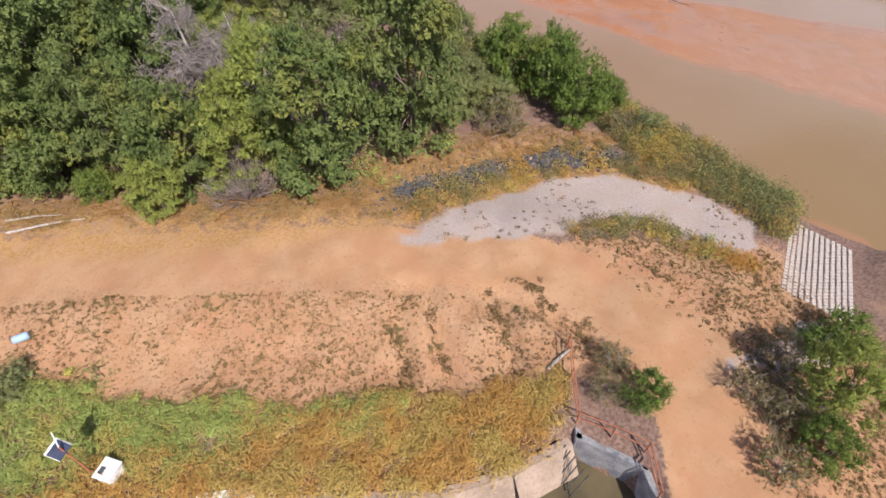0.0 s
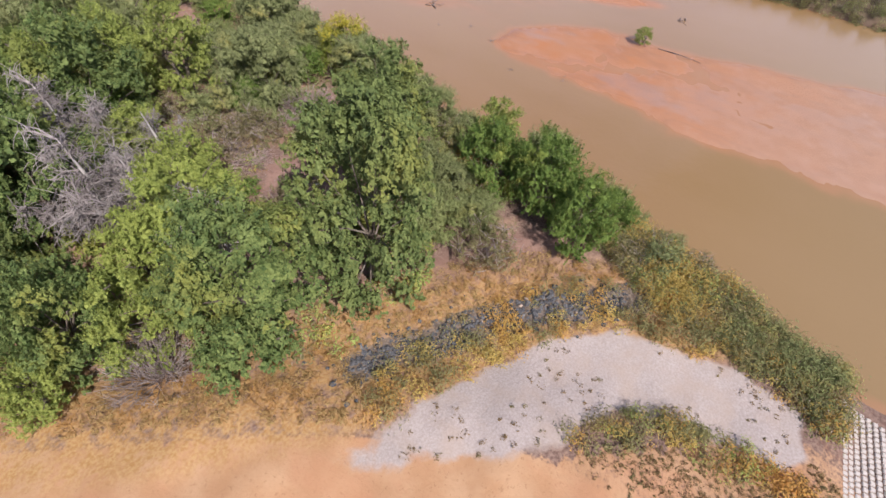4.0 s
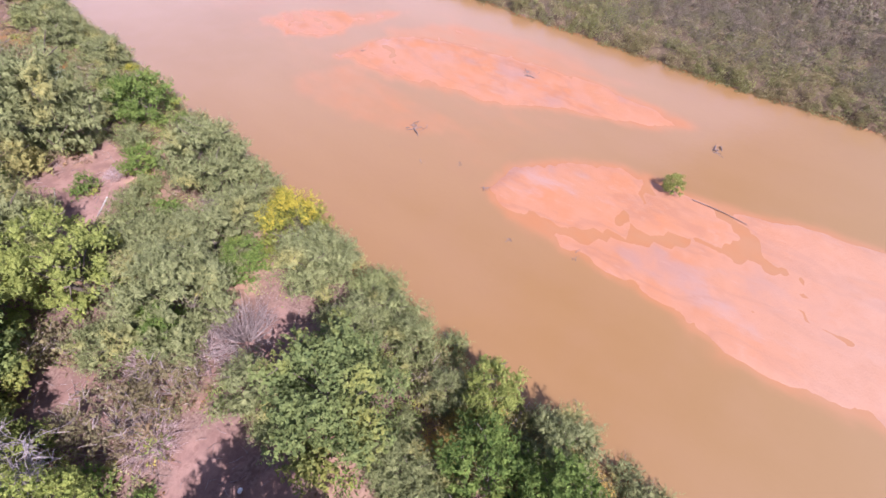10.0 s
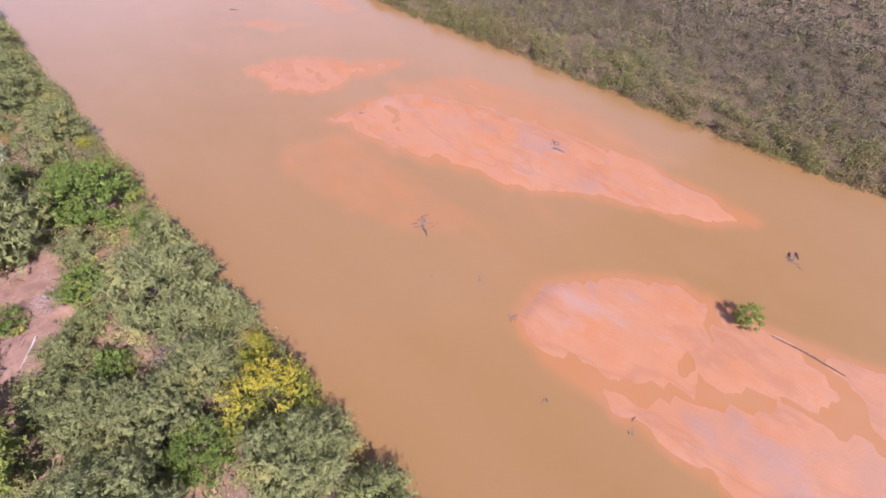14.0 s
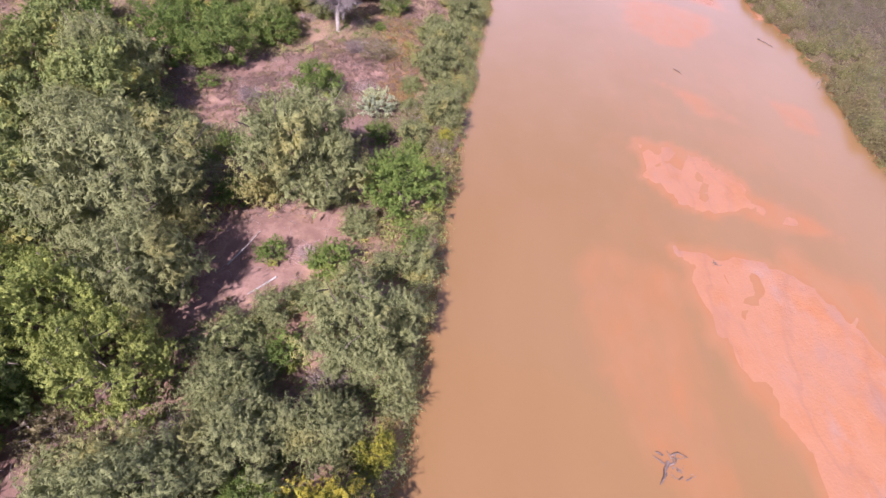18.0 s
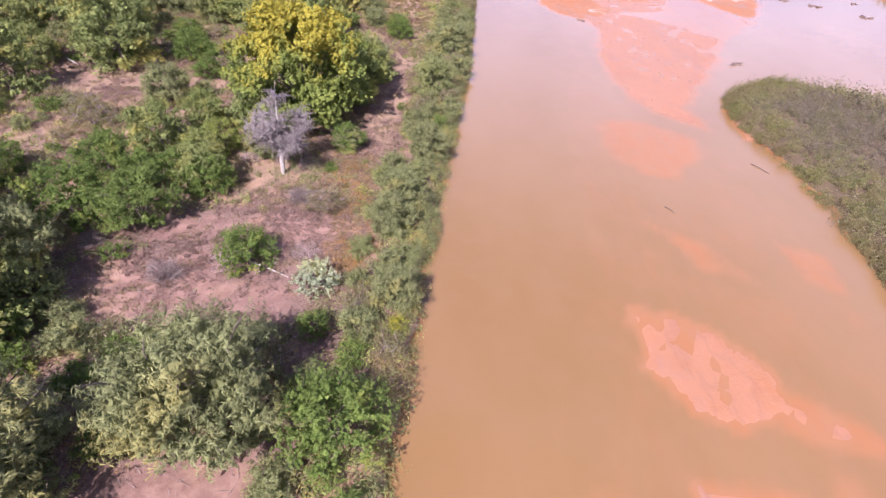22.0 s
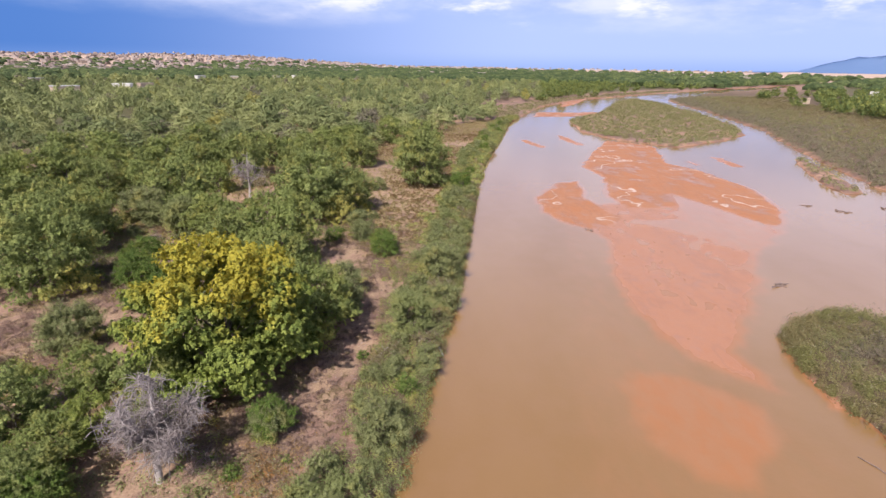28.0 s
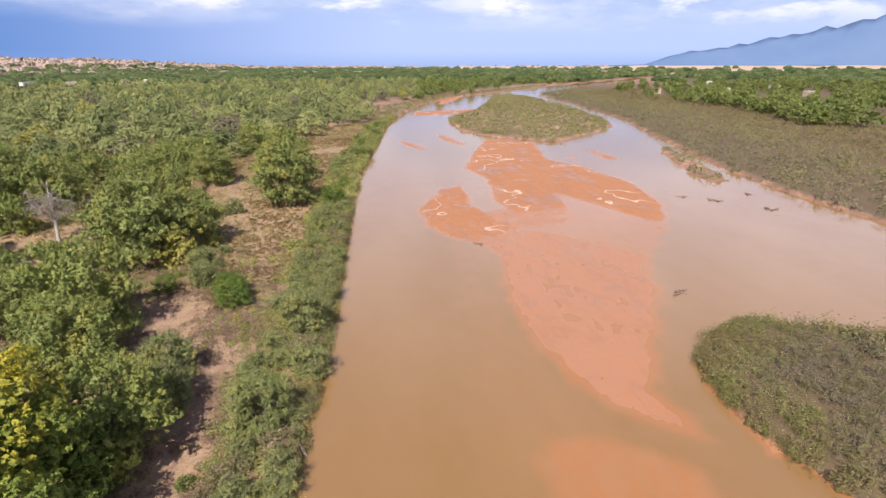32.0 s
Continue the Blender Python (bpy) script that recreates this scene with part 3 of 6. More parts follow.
# ---- river ----
w = Nodes("silty river water", 0.1, 0.9)
w.bsdf.inputs["IOR"].default_value = 1.38
streak = w.noise(0.05, 4.0, 0.6, w.coords("Object", (1, 0.35, 1)))
silt = w.mix(w.span(streak, 0.35, 0.65), (0.234, 0.131, 0.048), (0.258, 0.148, 0.063))
silt = w.mix(w.span(w.noise(0.25, 4.0), 0.4, 0.7, 0.0, 0.5), silt, (0.252, 0.143, 0.064))
shoal = w.mix(w.span(w.noise(0.5, 5.0, 0.6, w.coords("Object", (1, 0.5, 1))), 0.35, 0.65), (0.33, 0.147, 0.063), (0.32, 0.157, 0.076))
silt = w.mix(w.attribute("tan"), silt, (0.262, 0.178, 0.092))
shoal = w.mix(w.attribute("tan"), shoal, (0.31, 0.18, 0.105))
depth = w.math("ADD", w.attribute("shallow"), w.math("MULTIPLY", w.math("SUBTRACT", w.noise(0.35, 5.0, 0.6, w.coords("Object", (1.2, 0.5, 1))), 0.5), 0.45))
w.colour(w.mix(w.span(depth, 0.08, 0.95), silt, shoal))
w.put(w.bsdf.inputs["Specular IOR Level"], w.span(depth, 0.2, 0.9, 0.8, 0.3))
w.bump(w.math("ADD", w.noise(2.2, 4.0), w.math("MULTIPLY", w.noise(0.5, 3.0), 1.5)), 0.16, 0.06)
wx, wy, wf = sheet(axis([-24, 44, 115], [0.7, 1.4], 800, 1.07), axis([-85, 60, 250], [0.75, 1.3], 1250, 1.06))
bed = height(wx, wy)
keep = (bed < 0.3) & (inside(CANAL, wx, wy) < -1.5)
wf = wf[keep[wf].any(1)]
water = new("water", mesh_of("water", np.stack([wx, wy, np.zeros_like(wx)], -1), wf, w.mat))
give(water.data, "tan", step(-wy, 44, 76) * 0.8)
give(water.data, "shallow", np.exp(np.minimum(bed, 0) / 0.19))
tagged(water, "shallow brown silty river water between sand bars", "river", kind="structure")


pool = Nodes("still olive canal water", 0.06, 0.6)
pool.colour(pool.mix(pool.span(pool.noise(0.4, 4.0), 0.35, 0.65), (0.085, 0.066, 0.036), (0.14, 0.11, 0.06)))
pool.bump(pool.noise(3.0, 3.0), 0.05, 0.03)
canal_water = new("canal_water", bpy.data.meshes.new("canal_water"))
canal_water.data.from_pydata([(x, y, -0.5) for x, y in CANAL], [], [list(range(len(CANAL)))[::-1]])
canal_water.data.materials.append(pool.mat)
tagged(canal_water, "still olive-brown water in the canal", "canal", kind="structure")


# ---- plants: shared builders ----
def tubes(paths, sides=5):
    """Tapered tubes along paths of (points, radii)."""
    verts, faces, base = [], [], 0
    for pts, radii in paths:
        pts = np.asarray(pts, float)
        ways = np.gradient(pts, axis=0)
        for k, (p, d, r) in enumerate(zip(pts, ways, radii)):
            d = d / (np.linalg.norm(d) + 1e-9)
            u = np.cross(d, (0.31, 0.9, 0.2))
            u /= np.linalg.norm(u) + 1e-9
            v = np.cross(d, u)
            a = np.arange(sides) * 2 * np.pi / sides
            verts.append(p + r * (np.cos(a)[:, None] * u + np.sin(a)[:, None] * v))
            if k:
                lo, hi = base + (k - 1) * sides, base + k * sides
                s = np.arange(sides)
                faces.append(np.stack([lo + s, lo + (s + 1) % sides, hi + (s + 1) % sides, hi + s], -1))
        base += len(pts) * sides
    return np.concatenate(verts), np.concatenate(faces)


def cards(p, normal, size, rng, slim=0.6, droop=0.0, axis=None):
    """Folded leaf-shaped faces at points p, lying along the axis where one is given."""
    n = len(p)
    normal = normal / (np.linalg.norm(normal, axis=1, keepdims=True) + 1e-9)
    t = np.cross(normal, rng.normal(size=(n, 3))) if axis is None else axis - normal * (axis * normal).sum(1, keepdims=True)
    t /= np.linalg.norm(t, axis=1, keepdims=True) + 1e-9
    t[:, 2] -= droop
    b = np.cross(normal, t)
    s = (size * rng.uniform(0.6, 1.3, n))[:, None]
    verts = np.stack([p - t * s * 0.5, p - b * s * slim * 0.5 + normal * s * 0.12, p + t * s * 0.55, p + b * s * slim * 0.5 + normal * s * 0.12], 1)
    return verts.reshape(-1, 3), np.arange(4 * n).reshape(-1, 4)


def ball(rng, n):
    v = rng.normal(size=(n, 3))
    return v / np.linalg.norm(v, axis=1, keepdims=True)


def clumps(rng, count, low, high, wide, narrow_top=0.55, fat=1.0):
    """Places and sizes of leaf clumps in a crown one unit in radius."""
    got = []
    gap = 1.05 * wide / math.sqrt(count) * 1.75
    for _ in range(6000):
        if len(got) >= count:
            break
        h = rng.uniform(low, high)
        s = (h - low) / (high - low)
        reach = wide * math.sqrt(max(0.02, 1 - abs(2 * s - 0.75) ** 2.2 * narrow_top))
        a, r = rng.uniform(0, 6.283), reach * math.sqrt(rng.uniform(0.12, 1))
        c = np.array([r * math.cos(a), r * math.sin(a), h])
        if all(np.linalg.norm(c - q[:3]) > gap for q in got):
            got.append(np.r_[c, gap * rng.uniform(0.75, 1.3) * fat])
    return np.array(got)


def leafage(rng, places, count, size, slim=0.6, flat=0.75, droop=0.0, bunch=16, wild=0.35, spray=0.5):
    """Leaves along short shoots that stand out from the clumps, with gaps between the shoots; spray: the shoots' length."""
    share = places[:, 3] ** 2
    tufts = max(1, count // bunch)
    pick = rng.choice(len(places), tufts, p=share / share.sum())
    d = ball(rng, tufts)
    d[:, 2] = np.where(d[:, 2] < -0.25, -d[:, 2] * 0.7, d[:, 2])
    q = places[pick]
    shell = 1.08 - 0.55 * rng.random(tufts) ** 2.0
    c = q[:, :3] + d * (q[:, 3] * shell)[:, None] * (1, 1, flat)
    way = 0.75 * d + 0.45 * ball(rng, tufts) + (0, 0, 0.35 - droop)
    way /= np.linalg.norm(way, axis=1, keepdims=True)
    length = q[:, 3] * spray * rng.uniform(0.5, 1.5, tufts)
    of = np.repeat(np.arange(tufts), bunch)
    n = len(of)
    e = ball(rng, n)
    s = rng.random(n)
    wide = (q[:, 3] * rng.uniform(0.1, 0.24, tufts))[of] * (1.15 - 0.75 * s)
    p = c[of] + way[of] * (length[of] * (s - 0.45))[:, None] + e * (wide * rng.random(n) ** 0.5)[:, None]
    p[:, 2] -= droop * length[of] * s * s * 0.8
    return cards(p, 0.8 * d[of] + wild * (e + ball(rng, n)) + (0, 0, 0.25), size, rng, slim, 0.0, way[of] + 0.8 * e)


def with_inner(rng, places, v, count, size):
    """Adds the shaded leaves inside the clumps."""
    q = places[rng.integers(len(places), size=count)]
    p = q[:, :3] * (0.9, 0.9, 0.97) + ball(rng, count) * (q[:, 3] * 0.62 * rng.random(count) ** 0.4)[:, None] * (1, 1, 0.8)
    w, _ = cards(p, ball(rng, count) + (0, 0, 0.6), size, rng, 0.8)
    v = np.concatenate([v, w])
    return v, np.arange(len(v)).reshape(-1, 4)


def tree_meshes(name, seed, leaf, bark, count=46, cards_n=4600, size=0.085, low=0.55, high=1.85, wide=0.8, trunk=0.075, stems=1, slim=0.6, droop=0.0, bare=0, fat=0.85, spray=0.5):
    rng = np.random.default_rng(seed)
    places = clumps(rng, count, low, high, wide, 0.55, fat)
    v, f = leafage(rng, places, cards_n, size, slim, 0.85, droop, 16, 0.35, spray)
    v, f = with_inner(rng, places, v, max(60, cards_n // (20 if slim < 0.3 else 16)), size * (1.7 if slim < 0.3 else 2.1))
    crown = mesh_of(name + "_crown", v, f, leaf, False)
    paths = []
    forks = []
    for k in range(stems):
        lean = rng.uniform(-0.12, 0.12, 2) + (0 if stems == 1 else 1) * rng.uniform(-0.25, 0.25, 2)
        top = np.array([lean[0], lean[1], low + 0.35 * (high - low)])
        mid = top * 0.5 + (rng.uniform(-0.04, 0.04), rng.uniform(-0.04, 0.04), 0)
        paths.append(([(0, 0, -0.08), mid * 0.3, mid, top], [trunk * 1.35, trunk, trunk * 0.8, trunk * 0.5]))
        forks.append(top)
    for q in places[:: max(1, len(places) // 14)]:
        a = forks[int(rng.integers(len(forks)))]
        start = a * rng.uniform(0.55, 1.0)
        m = (start + q[:3]) / 2 + (0, 0, 0.05)
        paths.append(([start, m, q[:3]], [trunk * 0.28, trunk * 0.16, trunk * 0.06]))
    for _ in range(bare):
        q = places[int(rng.integers(len(places)))]
        d = ball(rng, 1)[0] * (1, 1, 0.4) + (0, 0, 0.5)
        e = q[:3] + d * q[3] * 1.5
        paths.append(([q[:3], (q[:3] + e) / 2 + 0.03 * ball(rng, 1)[0], e], [0.012, 0.009, 0.004]))
    v, f = tubes(paths[:stems], 7)
    stem = mesh_of(name + "_trunk", v, f, bark)
    v, f = tubes(paths[stems:], 4)
    return crown, stem, mesh_of(name + "_branches", v, f, bark)


def plant(name, meshes, label, category, group=""):
    """A tree or bush: an empty with its trunk and crown."""
    root = new(name)
    for part_name, me in zip(("crown", "trunk", "branchwork"), meshes):
        if me:
            ob = new(part_name, me)
            ob.parent = root
            if part_name == "branchwork":
                tagged(ob, kind="stuff")
    return tagged(root, label, category, group)


def put(x, y, r, turn=0.0, tall=1.0, sink=0.05):
    z = float(height(np.array([x]), np.array([y]))[0])
    return Matrix.Translation((x, y, z - sink)) @ Matrix.Rotation(turn, 4, "Z") @ Matrix.Diagonal((r, r, r * tall, 1))


def twigs(seed, count, reach=1.0, up=0.9, thick=0.012, forks=3):
    rng = np.random.default_rng(seed)
    paths = []
    for _ in range(count):
        a, out = rng.uniform(0, 6.283), math.sqrt(rng.uniform(0.02, 1)) * reach
        tip = np.array([out * math.cos(a), out * math.sin(a), up * rng.uniform(0.5, 1.1) * math.sqrt(max(0.05, 1.2 - out * out))])
        root = np.array([tip[0] * 0.15, tip[1] * 0.15, -0.05])
        m = root * 0.45 + tip * 0.55 + rng.normal(size=3) * 0.06
        paths.append(([root, m, tip], [thick, thick * 0.7, thick * 0.25]))
        for _ in range(forks):
            s = m + (tip - m) * rng.uniform(0, 0.7)
            e = s + rng.normal(size=3) * 0.16 + (tip - m) * 0.4
            paths.append(([s, (s + e) / 2 + rng.normal(size=3) * 0.02, e], [thick * 0.5, thick * 0.35, thick * 0.15]))
    return tubes(paths, 3)


def dead_tree(seed, limbs=64):
    """A bleached trunk that forks into leaders with bare limbs and fine twigs, about one unit high."""
    rng = np.random.default_rng(seed)
    fork = np.array([0.02, 0.03, 0.36])
    paths = [([(0, 0, -0.04), (0.015, 0.0, 0.18), fork, (0.0, 0.05, 0.62), (0.03, 0.06, 0.92)], [0.03, 0.024, 0.019, 0.012, 0.004])]
    leaders = [np.array(paths[0][0][2:])]
    for k in range(5):
        a = k * 1.26 + rng.uniform(-0.3, 0.3)
        out = rng.uniform(0.2, 0.34)
        s = fork * rng.uniform(0.6, 1.1)
        e = s + (out * math.cos(a), out * math.sin(a), rng.uniform(0.25, 0.48))
        m = (s + e) / 2 + (0.06 * math.cos(a), 0.06 * math.sin(a), -0.03)
        paths.append(([s, m, e], [0.012, 0.008, 0.003]))
        leaders.append(np.array([s, m, e]))
    for _ in range(limbs):
        line = leaders[int(rng.integers(len(leaders)))]
        u = rng.uniform(0.15, 1.0) * (len(line) - 1)
        k = min(int(u), len(line) - 2)
        s = line[k] + (line[k + 1] - line[k]) * (u - k)
        e = s + ball(rng, 1)[0] * (1, 1, 0.55) * rng.uniform(0.1, 0.24) + (0, 0, 0.03)
        m = (s + e) / 2 + (0, 0, 0.025)
        paths.append(([s, m, e], [0.0055, 0.004, 0.0016]))
        for _ in range(18):
            b = s + (e - s) * rng.uniform(0.1, 1)
            t = b + rng.normal(size=3) * 0.05 + (0, 0, -0.012)
            paths.append(([b, (b + t) / 2 + (0, 0, 0.012), t], [0.0026, 0.002, 0.001]))
    return mesh_of("dead_trunk", *tubes(paths[:1], 8), DEAD), mesh_of("dead_limbs", *tubes(paths[1:], 3), GREY_TWIG)


# ---- trees and bushes, one by one ----
KINDS = {}


def kind_of(key, name, label, category, group, variants):
    KINDS[key] = (name, label, category, group, variants)


kind_of("C", "cottonwood", "green cottonwood tree with a broad leafy crown", "tree", "cottonwoods by the river",
        [tree_meshes("cottonwood", s, LEAF["cottonwood"], BARK, 64, 32000, 0.038, 0.1, 1.9, 0.84, 0.06, 1, 0.58, 0.05, 6, 1.0, 0.5) for s in (11, 12, 13, 14)])
kind_of("T", "cottonwood", "rounded light green cottonwood tree on the flats", "tree", "cottonwoods by the river",
        [tree_meshes("flats_cottonwood", s, LEAF["grove"], BARK, 70, 26000, 0.042, 0.08, 1.6, 0.95, 0.05, 1, 0.62, 0.0, 0, 1.05, 0.4) for s in (111, 112)])
kind_of("c", "cottonwood", "small green cottonwood tree", "tree", "cottonwoods by the river",
        [tree_meshes("low_cottonwood", s, LEAF["grove"], BARK, 44, 11000, 0.06, 0.1, 1.7, 0.9, 0.05, 2, 0.62, 0.0, 0, 1.1, 0.4) for s in (18, 19, 20, 22)])
kind_of("L", "cottonwood", "light yellow-green cottonwood tree near the bank", "tree", "cottonwoods by the river",
        [tree_meshes("light_cottonwood", s, LEAF["light"], BARK, 56, 22000, 0.038, 0.2, 1.7, 0.84, 0.06, 2, 0.5, 0.0, 16, 0.8, 0.6) for s in (16, 17)])
kind_of("o", "olive_tree", "grey-green russian olive bush with silvery leaves", "bush", "olive bushes on the bank",
        [tree_meshes("olive_low", s, LEAF["olive"], BARK, 28, 9500, 0.095, 0.04, 1.2, 0.9, 0.03, 4, 0.17, 0.08, 12, 0.95, 1.0) for s in (34, 35, 36)])
kind_of("g", "willow_bush", "dense green willow bush", "bush", "willow bushes",
        [tree_meshes("willow_low", s, LEAF["willow"], BARK, 24, 5600, 0.068, 0.1, 1.2, 0.85, 0.03, 3, 0.38, 0.0, 4, 0.85, 0.7) for s in (44, 45)])
kind_of("s", "scrub_bush", "dull brownish scrub bush with half-bare twigs", "bush", "scrub bushes",
        [tree_meshes("scrub_low", s, LEAF["scrub"], TWIG, 26, 4200, 0.06, 0.08, 1.0, 0.9, 0.025, 4, 0.32, 0.0, 40) for s in (64, 65)])
kind_of("Y", "cottonwood", "large cottonwood tree turning yellow, beside the dead tree", "tree", "cottonwoods by the river",
        [tree_meshes("yellow_cottonwood", 21, LEAF["yellow"], BARK, 200, 84000, 0.034, 0.12, 1.55, 1.0, 0.05, 1, 0.7, 0.0, 0, 1.2, 0.35)])
kind_of("O", "olive_tree", "grey-green russian olive bush with silvery leaves", "bush", "olive bushes on the bank",
        [tree_meshes("olive", s, LEAF["olive"], BARK, 60, 30000, 0.07, 0.04, 1.3, 0.9, 0.03, 5, 0.15, 0.08, 26, 0.95, 1.0) for s in (31, 32, 33)])
kind_of("G", "willow_bush", "dense green willow bush", "bush", "willow bushes",
        [tree_meshes("willow", s, LEAF["willow"], BARK, 44, 14000, 0.05, 0.1, 1.3, 0.85, 0.03, 4, 0.34, 0.0, 4, 0.85, 0.7) for s in (41, 42, 43)])
kind_of("U", "small_bush", "small round green bush on bare soil", "bush", "small bushes",
        [tree_meshes("small_bush", s, LEAF["willow"], BARK, 18, 4000, 0.07, 0.1, 1.0, 0.8, 0.03, 3, 0.4) for s in (51, 52)])
kind_of("S", "scrub_bush", "dull brownish scrub bush with half-bare twigs", "bush", "scrub bushes",
        [tree_meshes("scrub", s, LEAF["scrub"], TWIG, 44, 8000, 0.048, 0.08, 1.1, 0.9, 0.02, 6, 0.28, 0.0, 90, 0.8, 0.9) for s in (61, 62)])
kind_of("F", "yellow_bush", "bright yellow-leaved willow bush at the water's edge", "bush", "yellow bushes",
        [tree_meshes("yellow_bush", 71, LEAF["gold"], BARK, 44, 14000, 0.05, 0.1, 1.5, 0.85, 0.03, 4, 0.34, 0.0, 6, 0.9, 0.8)])
kind_of("W", "rabbitbrush", "pale grey-green rabbitbrush with yellowish tips", "bush", "",
        [tree_meshes("rabbitbrush", 81, LEAF["pale"], TWIG, 60, 7000, 0.06, 0.05, 1.1, 0.85, 0.03, 5, 0.35)])
for key, thick, seeds, label in (("B", 0.011, (91, 92), "leafless grey-brown thicket of bare twigs"),):
    kind_of(key, "bare_thicket", label, "bush", "bare thickets", [(None, None, mesh_of("thicket", *twigs(s, 170, 1.0, 0.95, thick), TWIG)) for s in seeds])
kind_of("P", "brush_pile", "low heap of bleached pinkish dead branches", "dead branches", "heaps of dead branches",
        [(None, None, mesh_of("pile", *twigs(s, 120, 1.0, 0.35, 0.014, 4), DEAD_PINK)) for s in (97, 98)])
kind_of("D", "dead_tree", "standing dead tree with a bleached white trunk", "tree", "", [(None, *dead_tree(95, 190)), (None, *dead_tree(96, 40))])

